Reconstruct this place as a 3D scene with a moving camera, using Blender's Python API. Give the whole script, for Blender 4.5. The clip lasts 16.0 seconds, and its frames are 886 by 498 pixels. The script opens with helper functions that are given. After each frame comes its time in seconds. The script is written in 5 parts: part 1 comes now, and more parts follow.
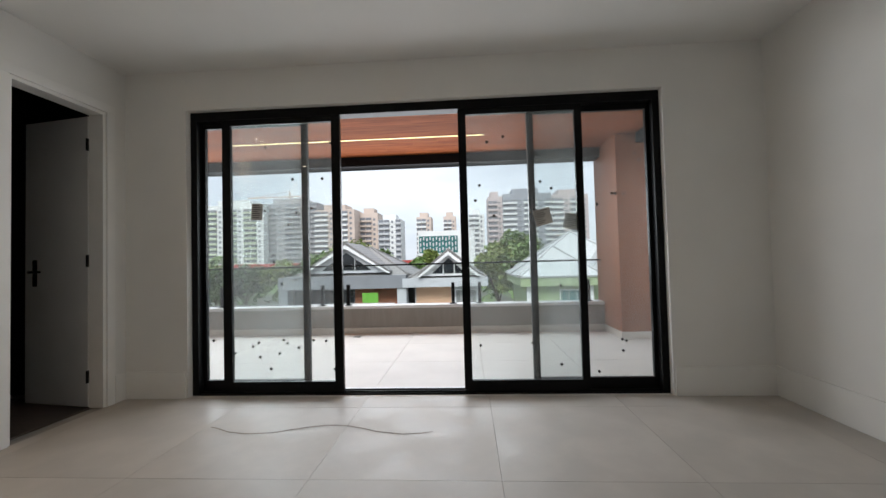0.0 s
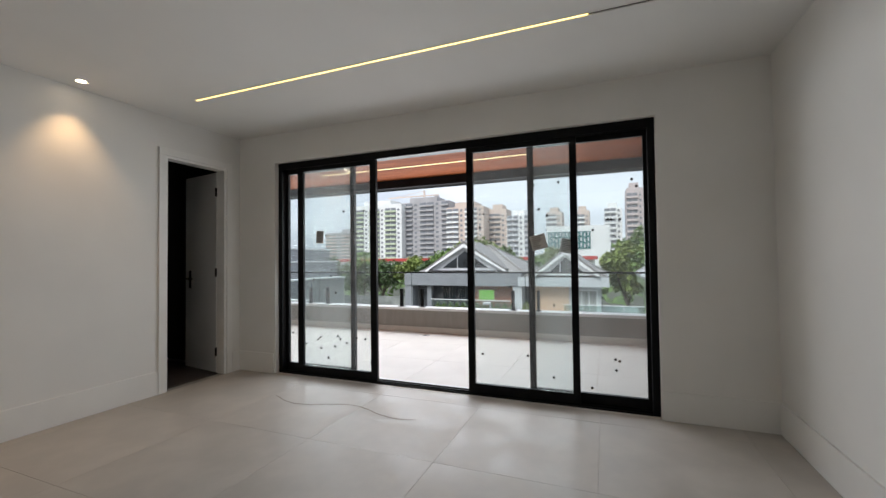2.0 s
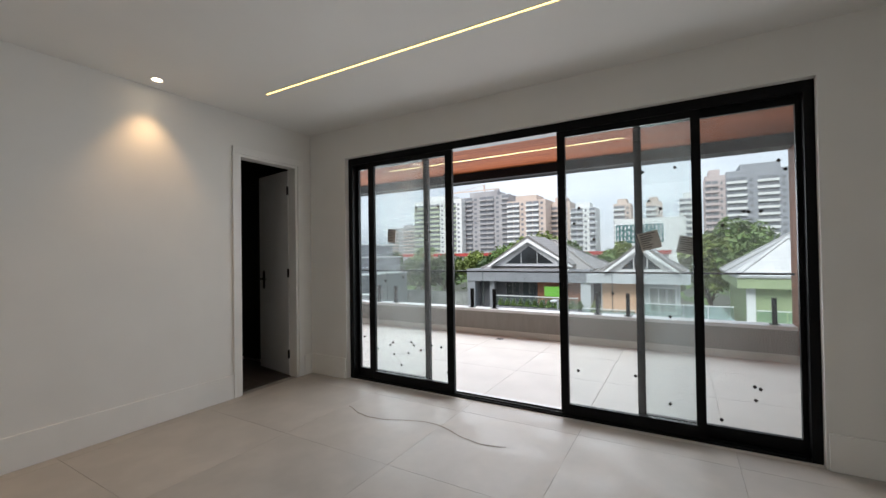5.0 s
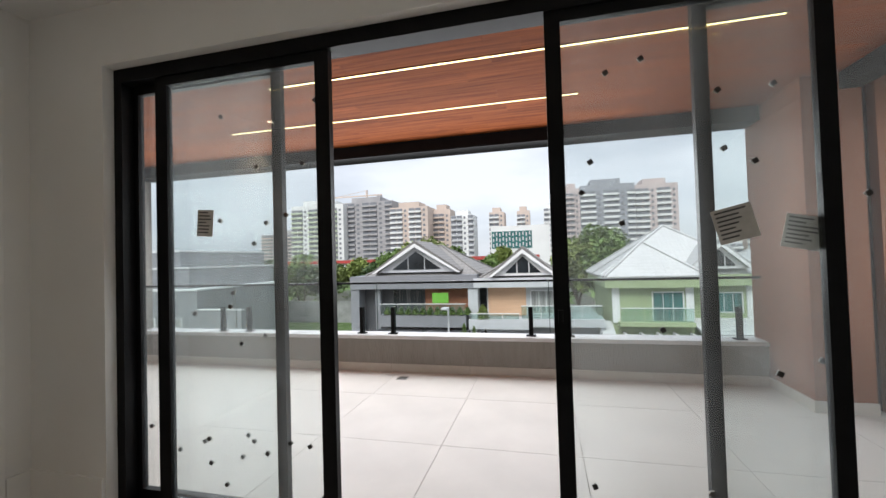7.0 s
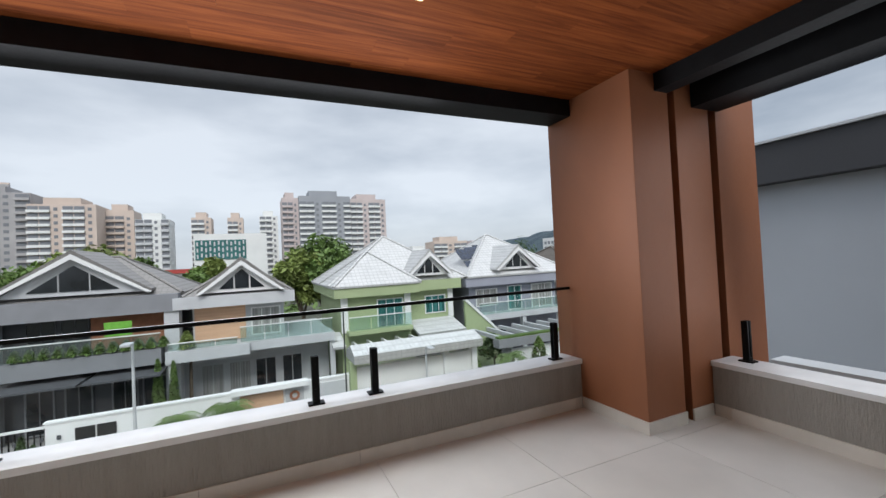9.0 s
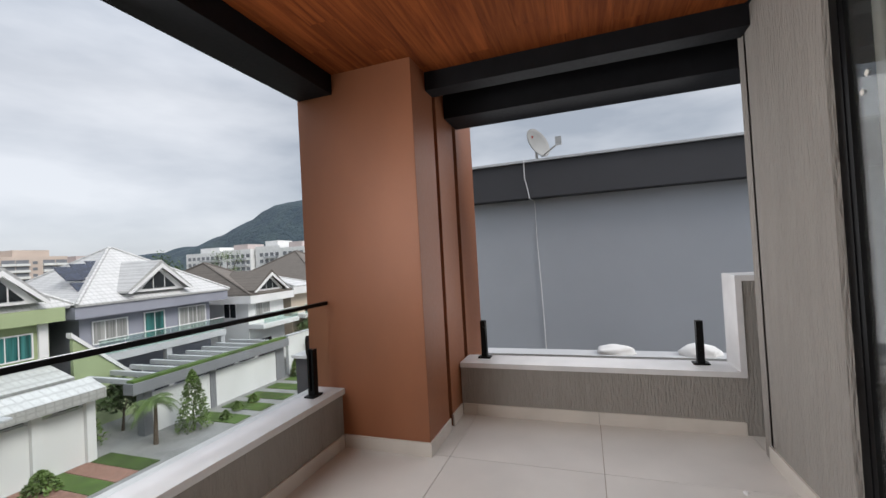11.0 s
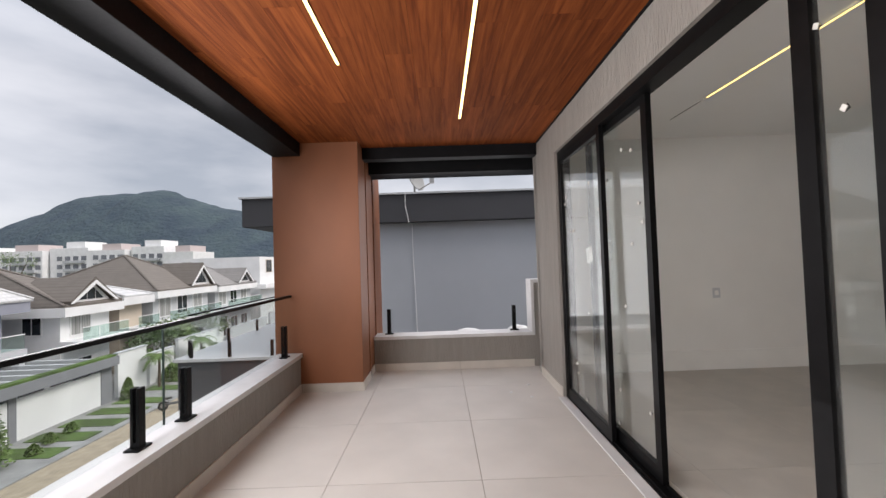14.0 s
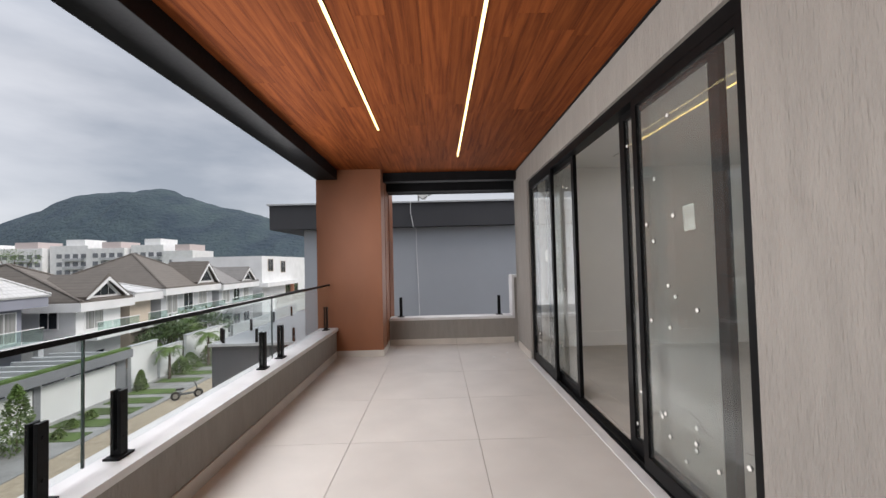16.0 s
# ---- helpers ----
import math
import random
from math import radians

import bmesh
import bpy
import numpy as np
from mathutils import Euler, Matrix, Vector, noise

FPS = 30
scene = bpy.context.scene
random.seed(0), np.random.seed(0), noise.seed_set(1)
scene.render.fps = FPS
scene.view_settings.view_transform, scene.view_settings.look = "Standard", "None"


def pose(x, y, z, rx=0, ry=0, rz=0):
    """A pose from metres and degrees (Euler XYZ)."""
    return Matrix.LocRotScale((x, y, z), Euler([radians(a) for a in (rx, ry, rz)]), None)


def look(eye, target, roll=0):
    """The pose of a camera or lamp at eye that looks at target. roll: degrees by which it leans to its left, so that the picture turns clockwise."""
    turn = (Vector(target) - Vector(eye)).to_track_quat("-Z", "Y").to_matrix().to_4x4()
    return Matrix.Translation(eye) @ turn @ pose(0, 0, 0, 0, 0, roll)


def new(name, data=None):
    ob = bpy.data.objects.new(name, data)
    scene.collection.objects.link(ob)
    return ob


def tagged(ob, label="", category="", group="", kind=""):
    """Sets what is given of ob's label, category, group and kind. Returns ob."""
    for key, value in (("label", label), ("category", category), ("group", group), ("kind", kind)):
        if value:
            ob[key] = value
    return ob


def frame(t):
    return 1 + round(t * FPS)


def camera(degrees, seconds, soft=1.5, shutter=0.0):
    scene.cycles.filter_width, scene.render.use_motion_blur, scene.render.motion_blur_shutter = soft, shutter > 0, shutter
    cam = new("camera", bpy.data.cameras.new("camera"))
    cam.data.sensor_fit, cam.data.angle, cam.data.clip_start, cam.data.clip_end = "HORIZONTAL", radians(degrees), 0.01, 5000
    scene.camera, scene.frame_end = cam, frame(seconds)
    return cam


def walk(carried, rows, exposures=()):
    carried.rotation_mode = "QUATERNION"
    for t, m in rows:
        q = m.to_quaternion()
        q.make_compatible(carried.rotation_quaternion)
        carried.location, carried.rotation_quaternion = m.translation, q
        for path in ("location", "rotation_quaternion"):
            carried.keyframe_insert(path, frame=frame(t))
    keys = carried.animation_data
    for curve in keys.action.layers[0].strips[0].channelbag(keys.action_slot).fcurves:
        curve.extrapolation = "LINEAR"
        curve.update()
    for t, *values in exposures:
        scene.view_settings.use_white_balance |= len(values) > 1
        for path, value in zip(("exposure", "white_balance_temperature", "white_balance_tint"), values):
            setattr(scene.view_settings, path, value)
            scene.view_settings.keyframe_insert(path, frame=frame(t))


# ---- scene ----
cam = camera(94.9, 16.0)
PATH = [
    (0, (2.404, -3.425, 1.105), (2.28, -1.429, 1.164), -1.5),
    (0.5, (2.815, -3.4, 1.114), (2.526, -1.422, 1.179), -1.4),
    (1, (3.132, -3.323, 1.11), (2.682, -1.375, 1.168), -1.2),
    (1.5, (3.363, -3.464, 1.2), (2.747, -1.562, 1.263), -0.8),
    (2, (3.597, -3.781, 1.307), (2.855, -1.925, 1.356), -0.7),
    (2.5, (3.679, -4.142, 1.328), (2.856, -2.32, 1.383), -0.6),
    (3, (3.692, -4.376, 1.36), (2.817, -2.578, 1.412), -0.5),
    (3.5, (3.678, -4.38, 1.362), (2.74, -2.614, 1.407), -0.6),
    (4, (3.579, -4.162, 1.369), (2.556, -2.443, 1.395), -0.8),
    (6.5, (2.543, -2.252, 1.355), (1.783, -0.402, 1.396), -1.5),
    (7, (2.31, -1.79, 1.35), (1.832, 0.152, 1.396), -1.7),
    (7.5, (2.102, -1.332, 1.361), (1.919, 0.659, 1.409), -1.9),
    (8, (1.958, -0.889, 1.369), (2.083, 1.106, 1.428), -2.1),
    (8.5, (1.847, -0.413, 1.395), (2.3, 1.534, 1.432), -2.4),
    (9, (1.814, 0.009, 1.403), (2.643, 1.828, 1.445), -2.8),
    (9.5, (1.871, 0.348, 1.435), (3.054, 1.961, 1.455), -3.0),
    (10, (1.99, 0.691, 1.401), (3.498, 2.005, 1.422), -3.3),
    (12.5, (1.066, 1.262, 1.354), (3.065, 1.323, 1.412), -2.4),
    (13, (0.71, 1.27, 1.393), (2.709, 1.298, 1.448), -2.3),
    (13.5, (0.306, 1.252, 1.409), (2.305, 1.256, 1.463), -2.0),
    (14, (-0.106, 1.301, 1.399), (1.894, 1.285, 1.458), -1.9),
    (14.5, (-0.482, 1.312, 1.399), (1.517, 1.28, 1.454), -1.9),
    (15, (-0.872, 1.274, 1.362), (1.126, 1.242, 1.432), -1.7),
    (15.5, (-1.265, 1.303, 1.362), (0.734, 1.278, 1.429), -1.6),
    (16, (-1.603, 1.364, 1.363), (0.396, 1.337, 1.427), -1.4),
]
walk(cam, [(t, look(eye, target, roll)) for t, eye, target, roll in PATH], exposures=[(0, 0.84, 6250, 10), (3.0, 0.87, 6250, 11), (4.0, 0.95, 6250, 11), (6.2, 0.8, 6300, 11), (7.2, 0.72, 6400, 11), (8.0, 0.36, 6300, 9), (8.5, 0.42, 6250, 9), (10.0, 0.45, 6350, 9), (12.5, 0.6, 6700, 15), (13.0, 0.64, 6700, 15), (14.5, 0.52, 6650, 14), (16, 0.42, 6600, 13)])

# ---------- world, sun, exposure ----------
world = bpy.data.worlds.new("world")
scene.world = world
world.use_nodes = True
wn, wl = world.node_tree.nodes, world.node_tree.links
wn.clear()
w_out = wn.new("ShaderNodeOutputWorld")
w_bg = wn.new("ShaderNodeBackground")
w_sky = wn.new("ShaderNodeTexSky")
w_sky.sky_type, w_sky.sun_disc = 'NISHITA', False
w_sky.sun_elevation, w_sky.sun_rotation = radians(42), radians(192)
w_co = wn.new("ShaderNodeTexCoord")
w_map = wn.new("ShaderNodeMapping")
w_map.inputs["Scale"].default_value = (1.0, 1.0, 3.2)
w_noise = wn.new("ShaderNodeTexNoise")
w_noise.inputs["Scale"].default_value = 1.7
w_noise.inputs["Detail"].default_value = 7
w_noise.inputs["Roughness"].default_value = 0.5
w_ramp = wn.new("ShaderNodeValToRGB")
w_ramp.color_ramp.elements[0].position, w_ramp.color_ramp.elements[0].color = 0.34, (0.30, 0.335, 0.385, 1)
w_ramp.color_ramp.elements[1].position, w_ramp.color_ramp.elements[1].color = 0.66, (0.62, 0.645, 0.68, 1)
w_scale = wn.new("ShaderNodeVectorMath")
w_scale.operation = 'SCALE'
w_scale.inputs["Scale"].default_value = 0.08
w_mix = wn.new("ShaderNodeMix")
w_mix.data_type = 'RGBA'
w_mix.inputs["Factor"].default_value = 0.88
wl.new(w_co.outputs["Generated"], w_map.inputs["Vector"])
wl.new(w_map.outputs["Vector"], w_noise.inputs["Vector"])
wl.new(w_noise.outputs["Fac"], w_ramp.inputs["Fac"])
wl.new(w_sky.outputs["Color"], w_scale.inputs[0])
wl.new(w_scale.outputs["Vector"], w_mix.inputs["A"])
wl.new(w_ramp.outputs["Color"], w_mix.inputs["B"])
# an overcast sky is brighter towards the zenith
w_sep = wn.new("ShaderNodeSeparateXYZ")
w_up = wn.new("ShaderNodeMapRange")
w_up.inputs["From Min"].default_value, w_up.inputs["From Max"].default_value = 0.35, 1.0
w_up.inputs["To Min"].default_value, w_up.inputs["To Max"].default_value = 1.0, 2.2
w_gain = wn.new("ShaderNodeVectorMath")
w_gain.operation = 'SCALE'
wl.new(w_co.outputs["Generated"], w_sep.inputs["Vector"])
wl.new(w_sep.outputs["Z"], w_up.inputs["Value"])
wl.new(w_mix.outputs["Result"], w_gain.inputs[0])
wl.new(w_up.outputs["Result"], w_gain.inputs["Scale"])
wl.new(w_gain.outputs["Vector"], w_bg.inputs["Color"])
w_bg.inputs["Strength"].default_value = 1.0
wl.new(w_bg.outputs["Background"], w_out.inputs["Surface"])

sun = new("sun", bpy.data.lights.new("sun", 'SUN'))
sun.data.energy, sun.data.angle, sun.data.color = 1.5, radians(25), (1.0, 0.97, 0.93)
sun.matrix_world = look((-3, -14, 13), (0, 0, 0))


def sky_panel(name, x, y, z, tx, ty, tz, w, h, power):
    """Skylight that enters through an opening."""
    a = new(name, bpy.data.lights.new(name, 'AREA'))
    a.data.shape, a.data.size, a.data.size_y, a.data.energy, a.data.color = 'RECTANGLE', w, h, power, (0.97, 0.985, 1.0)
    a.matrix_world = look((x, y, z), (tx, ty, tz))


sky_panel("skylight_terrace", 0.1, 3.16, 1.75, 0.1, 1.4, 1.5, 6.2, 1.4, 112)
sky_panel("skylight_end", 5.55, 1.1, 1.5, 3.0, 1.1, 1.2, 1.7, 1.9, 8)
sky_panel("skylight_door", 2.0, -0.07, 1.4, 2.0, -3, 0.9, 3.8, 2.0, 6)


# ---------- materials ----------
def mat(name, color, rough=0.6, metal=0.0, var=0.08, scale=6.0, bump=0.0, bump_scale=40.0, stretch=(1, 1, 1), dark=None, depth=0.004, spec=0.5, rnd=0.0, lo=0.35, hi=0.7, sheen=0.0):
    """Procedural paint, stone or metal: two scales of variation and a fine relief."""
    m = bpy.data.materials.new(name)
    m.use_nodes = True
    n, l = m.node_tree.nodes, m.node_tree.links
    b = n["Principled BSDF"]
    b.inputs["Roughness"].default_value, b.inputs["Metallic"].default_value = rough, metal
    b.inputs["Specular IOR Level"].default_value = spec
    co = n.new("ShaderNodeTexCoord")
    mp = n.new("ShaderNodeMapping")
    mp.inputs["Scale"].default_value = stretch
    l.new(co.outputs["Object"], mp.inputs["Vector"])
    big = n.new("ShaderNodeTexNoise")
    big.inputs["Scale"].default_value, big.inputs["Detail"].default_value = scale, 8
    l.new(mp.outputs["Vector"], big.inputs["Vector"])
    rp = n.new("ShaderNodeValToRGB")
    c2 = dark or tuple(c * (1 - 2.2 * var) for c in color)
    rp.color_ramp.elements[0].position, rp.color_ramp.elements[0].color = lo, (*c2, 1)
    rp.color_ramp.elements[1].position, rp.color_ramp.elements[1].color = hi, (*color, 1)
    l.new(big.outputs["Fac"], rp.inputs["Fac"])
    col = rp.outputs["Color"]
    fine = n.new("ShaderNodeTexNoise")
    fine.inputs["Scale"].default_value, fine.inputs["Detail"].default_value = bump_scale, 5
    l.new(mp.outputs["Vector"], fine.inputs["Vector"])
    if rnd:
        oi = n.new("ShaderNodeObjectInfo")
        hs = n.new("ShaderNodeHueSaturation")
        mr = n.new("ShaderNodeMapRange")
        mr.inputs["To Min"].default_value, mr.inputs["To Max"].default_value = 1 - rnd, 1 + rnd
        l.new(oi.outputs["Random"], mr.inputs["Value"])
        l.new(mr.outputs["Result"], hs.inputs["Value"])
        l.new(col, hs.inputs["Color"])
        col = hs.outputs["Color"]
    l.new(col, b.inputs["Base Color"])
    rr = n.new("ShaderNodeMapRange")
    rr.inputs["To Min"].default_value, rr.inputs["To Max"].default_value = max(rough - 0.08, 0.02), min(rough + 0.1, 1)
    if sheen:
        # worn and dusty patches: gloss changes from place to place
        rr.inputs["From Min"].default_value, rr.inputs["From Max"].default_value = 0.35, 0.65
        rr.inputs["To Min"].default_value, rr.inputs["To Max"].default_value = rough - sheen, rough + sheen
    l.new((big if sheen else fine).outputs["Fac"], rr.inputs["Value"])
    l.new(rr.outputs["Result"], b.inputs["Roughness"])
    if bump:
        bp = n.new("ShaderNodeBump")
        bp.inputs["Strength"].default_value, bp.inputs["Distance"].default_value = bump, depth
        l.new(fine.outputs["Fac"], bp.inputs["Height"])
        l.new(bp.outputs["Normal"], b.inputs["Normal"])
    return m


def glow(name, color, strength):
    m = bpy.data.materials.new(name)
    m.use_nodes = True
    b = m.node_tree.nodes["Principled BSDF"]
    b.inputs["Base Color"].default_value = (*color, 1)
    b.inputs["Emission Color"].default_value = (*color, 1)
    b.inputs["Emission Strength"].default_value = strength
    return m


def glass_mat(name, tint=(0.95, 0.98, 0.97), haze=0.0, gloss=1.0, base=0.045):
    """A pane: clear glass with mirror gloss, and a film of dust where haze is given."""
    m = bpy.data.materials.new(name)
    m.use_nodes = True
    n, l = m.node_tree.nodes, m.node_tree.links
    n.clear()
    out = n.new("ShaderNodeOutputMaterial")
    tr = n.new("ShaderNodeBsdfTransparent")
    tr.inputs["Color"].default_value = (*tint, 1)
    gl = n.new("ShaderNodeBsdfGlossy")
    gl.inputs["Roughness"].default_value = 0.01
    gl.inputs["Color"].default_value = (gloss, gloss, gloss, 1)
    lw = n.new("ShaderNodeLayerWeight")
    lw.inputs["Blend"].default_value = 0.5
    pw = n.new("ShaderNodeMath")
    pw.operation = 'POWER'
    pw.inputs[1].default_value = 4.0
    fr = n.new("ShaderNodeMath")
    fr.operation = 'MULTIPLY_ADD'
    fr.inputs[1].default_value, fr.inputs[2].default_value = 0.6, base
    l.new(lw.outputs["Facing"], pw.inputs[0])
    l.new(pw.outputs[0], fr.inputs[0])
    mx = n.new("ShaderNodeMixShader")
    l.new(fr.outputs[0], mx.inputs["Fac"])
    l.new(tr.outputs["BSDF"], mx.inputs[1])
    l.new(gl.outputs["BSDF"], mx.inputs[2])
    last = mx.outputs["Shader"]
    if haze:
        co = n.new("ShaderNodeTexCoord")
        mp = n.new("ShaderNodeMapping")
        mp.inputs["Scale"].default_value = (1.0, 1.0, 0.45)
        nz = n.new("ShaderNodeTexNoise")
        nz.inputs["Scale"].default_value, nz.inputs["Detail"].default_value = 2.6, 9
        rg = n.new("ShaderNodeMapRange")
        rg.inputs["From Min"].default_value, rg.inputs["From Max"].default_value = 0.3, 0.75
        rg.inputs["To Min"].default_value, rg.inputs["To Max"].default_value = haze * 0.6, haze * 1.5
        df = n.new("ShaderNodeBsdfTranslucent")
        df.inputs["Color"].default_value = (0.85, 0.9, 0.92, 1)
        d2 = n.new("ShaderNodeBsdfDiffuse")
        d2.inputs["Color"].default_value = (0.83, 0.82, 0.79, 1)
        ms = n.new("ShaderNodeMixShader")
        m3 = n.new("ShaderNodeMixShader")
        m3.inputs["Fac"].default_value = 0.4
        l.new(co.outputs["Object"], mp.inputs["Vector"])
        l.new(mp.outputs["Vector"], nz.inputs["Vector"])
        l.new(nz.outputs["Fac"], rg.inputs["Value"])
        l.new(rg.outputs["Result"], ms.inputs["Fac"])
        l.new(df.outputs["BSDF"], m3.inputs[1])
        l.new(d2.outputs["BSDF"], m3.inputs[2])
        l.new(last, ms.inputs[1])
        l.new(m3.outputs["Shader"], ms.inputs[2])
        last = ms.outputs["Shader"]
    l.new(last, out.inputs["Surface"])
    return m


def wood_mat(name, along_x=True, light=(0.26, 0.072, 0.019), dark=(0.115, 0.027, 0.008)):
    """Reddish wood boards with long grain; every board differs a little."""
    m = bpy.data.materials.new(name)
    m.use_nodes = True
    n, l = m.node_tree.nodes, m.node_tree.links
    b = n["Principled BSDF"]
    co = n.new("ShaderNodeTexCoord")
    isl = n.new("ShaderNodeNewGeometry")
    off = n.new("ShaderNodeVectorMath")
    off.operation = 'MULTIPLY_ADD'
    comb = n.new("ShaderNodeCombineXYZ")
    for k in "XYZ":
        l.new(isl.outputs["Random Per Island"], comb.inputs[k])
    l.new(comb.outputs["Vector"], off.inputs[0])
    off.inputs[1].default_value = (13.0, 7.0, 3.0)
    l.new(co.outputs["Object"], off.inputs[2])
    mp = n.new("ShaderNodeMapping")
    mp.inputs["Scale"].default_value = (0.5, 11, 11) if along_x else (11, 0.5, 11)
    l.new(off.outputs["Vector"], mp.inputs["Vector"])
    a = n.new("ShaderNodeTexNoise")
    a.inputs["Scale"].default_value, a.inputs["Detail"].default_value, a.inputs["Distortion"].default_value = 2.2, 9, 0.9
    l.new(mp.outputs["Vector"], a.inputs["Vector"])
    f = n.new("ShaderNodeTexNoise")
    f.inputs["Scale"].default_value, f.inputs["Detail"].default_value = 16, 4
    l.new(mp.outputs["Vector"], f.inputs["Vector"])
    ad = n.new("ShaderNodeMath")
    ad.operation = 'MULTIPLY_ADD'
    ad.inputs[1].default_value = 0.3
    l.new(f.outputs["Fac"], ad.inputs[0])
    l.new(a.outputs["Fac"], ad.inputs[2])
    rp = n.new("ShaderNodeValToRGB")
    rp.color_ramp.elements[0].position, rp.color_ramp.elements[0].color = 0.45, (*dark, 1)
    rp.color_ramp.elements[1].position, rp.color_ramp.elements[1].color = 0.85, (*light, 1)
    l.new(ad.outputs["Value"], rp.inputs["Fac"])
    hs = n.new("ShaderNodeHueSaturation")
    mr = n.new("ShaderNodeMapRange")
    mr.inputs["To Min"].default_value, mr.inputs["To Max"].default_value = 0.87, 1.13
    l.new(isl.outputs["Random Per Island"], mr.inputs["Value"])
    l.new(mr.outputs["Result"], hs.inputs["Value"])
    l.new(rp.outputs["Color"], hs.inputs["Color"])
    l.new(hs.outputs["Color"], b.inputs["Base Color"])
    b.inputs["Roughness"].default_value = 0.75
    b.inputs["Specular IOR Level"].default_value = 0.08
    bp = n.new("ShaderNodeBump")
    bp.inputs["Strength"].default_value, bp.inputs["Distance"].default_value = 0.15, 0.002
    l.new(f.outputs["Fac"], bp.inputs["Height"])
    l.new(bp.outputs["Normal"], b.inputs["Normal"])
    return m


M_WALL = mat("white wall paint", (0.80, 0.785, 0.75), 0.75, var=0.02, scale=2.0, bump=0.08, bump_scale=120)
M_CEIL = mat("ceiling paint", (0.82, 0.81, 0.785), 0.8, var=0.015, scale=1.5, bump=0.04, bump_scale=90)
M_TRIM = mat("white trim lacquer", (0.82, 0.805, 0.77), 0.4, var=0.02, scale=4)
M_TILE_IN = mat("beige porcelain floor", (0.50, 0.465, 0.42), 0.5, var=0.06, spec=0.32, sheen=0.09, scale=3.2, lo=0.40, hi=0.64, bump=0.05, bump_scale=60, rnd=0.025)
M_GROUT_IN = mat("pale grout", (0.40, 0.37, 0.33), 0.9, var=0.1)
M_GROUT = mat("grout", (0.36, 0.28, 0.20), 0.9, var=0.1)
M_TILE_OUT = mat("pale terrace porcelain", (0.64, 0.60, 0.555), 0.5, var=0.05, scale=2.0, bump=0.06, bump_scale=90, rnd=0.02)
M_SKIRT_OUT = mat("pale skirting tile", (0.62, 0.57, 0.51), 0.5, var=0.06, scale=4, rnd=0.03)
M_BLACK = mat("black aluminium", (0.006, 0.006, 0.0065), 0.4, spec=0.12, var=0.15, scale=18, bump=0.03, bump_scale=200)
M_BEAM = mat("black painted beam", (0.009, 0.009, 0.0105), 0.6, spec=0.15, var=0.15, scale=6, bump=0.1)
M_STUCCO = mat("grey ribbed plaster", (0.315, 0.29, 0.262), 0.9, var=0.05, scale=3, bump=0.9, depth=0.02, bump_scale=16, stretch=(5.0, 5.0, 0.8))
M_CORTEN = mat("copper brown panel", (0.30, 0.112, 0.050), 0.5, metal=0.15, var=0.09, scale=1.6, bump=0.05, bump_scale=70, stretch=(1, 1, .5))
M_SLOT = mat("dark brown gap", (0.03, 0.012, 0.009), 0.6, var=0.1)
M_MARBLE = mat("white marble coping", (0.68, 0.67, 0.665), 0.35, var=0.06, scale=5, lo=0.25, hi=0.6)
# near-black colour puts the unlit room's darkness into its walls
M_DARK = mat("unlit room black", (0.02, 0.019, 0.018), 0.8, var=0.1)
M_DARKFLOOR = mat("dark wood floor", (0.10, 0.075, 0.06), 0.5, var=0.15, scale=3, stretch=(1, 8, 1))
M_DOOR = mat("white door lacquer", (0.72, 0.71, 0.69), 0.45, var=0.02, scale=3)
M_STEEL = mat("brushed steel", (0.45, 0.44, 0.42), 0.35, metal=1.0, var=0.1, scale=30)
M_PLATE = mat("white plastic plate", (0.56, 0.57, 0.58), 0.35, var=0.01)
M_PLUG = mat("black plastic", (0.015, 0.015, 0.015), 0.4, var=0.05)
M_PAPER = mat("printed paper label", (0.62, 0.60, 0.56), 0.8, var=0.12, scale=12)
M_INK = mat("grey print", (0.09, 0.09, 0.09), 0.8, var=0.1)
M_PAD = mat("dark cork pad", (0.06, 0.055, 0.05), 0.8, var=0.2, scale=40)
M_PADW = mat("pale foam pad", (0.75, 0.73, 0.68), 0.8, var=0.05, scale=40)
M_GLASS = glass_mat("dusty window glass", (0.94, 0.965, 0.96), 0.034)
M_RAILGLASS = glass_mat("clear railing glass", (0.965, 0.987, 0.982), 0.0, base=0.012)
M_LED = glow("warm light strip", (1.0, 0.70, 0.22), 2.6)
M_LEDOUT = glow("soft white strip", (1.0, 0.78, 0.34), 2.2)
M_WOOD = wood_mat("reddish ceiling boards")


# ---------- builders ----------
def add_box(bm, x0, y0, z0, x1, y1, z1, bevel=0.0):
    r = bmesh.ops.create_cube(bm, size=1.0)
    vs = r["verts"]
    for v in vs:
        v.co = Vector(((x0 + x1) / 2 + v.co.x * (x1 - x0), (y0 + y1) / 2 + v.co.y * (y1 - y0), (z0 + z1) / 2 + v.co.z * (z1 - z0)))
    if bevel:
        es = list({e for v in vs for e in v.link_edges})
        bmesh.ops.bevel(bm, geom=es, offset=bevel, segments=2, affect='EDGES', profile=0.6)
    return bm


def boxes(*bs, bevel=0.0):
    bm = bmesh.new()
    for b in bs:
        add_box(bm, *b, bevel=bevel)
    return bm


def tube(bm, p, q, r0, r1=None, n=12):
    p, q = Vector(p), Vector(q)
    d = q - p
    m = Matrix.Translation((p + q) / 2) @ d.to_track_quat('Z', 'Y').to_matrix().to_4x4()
    bmesh.ops.create_cone(bm, cap_ends=True, segments=n, radius1=r0, radius2=r0 if r1 is None else r1, depth=d.length, matrix=m)
    return bm


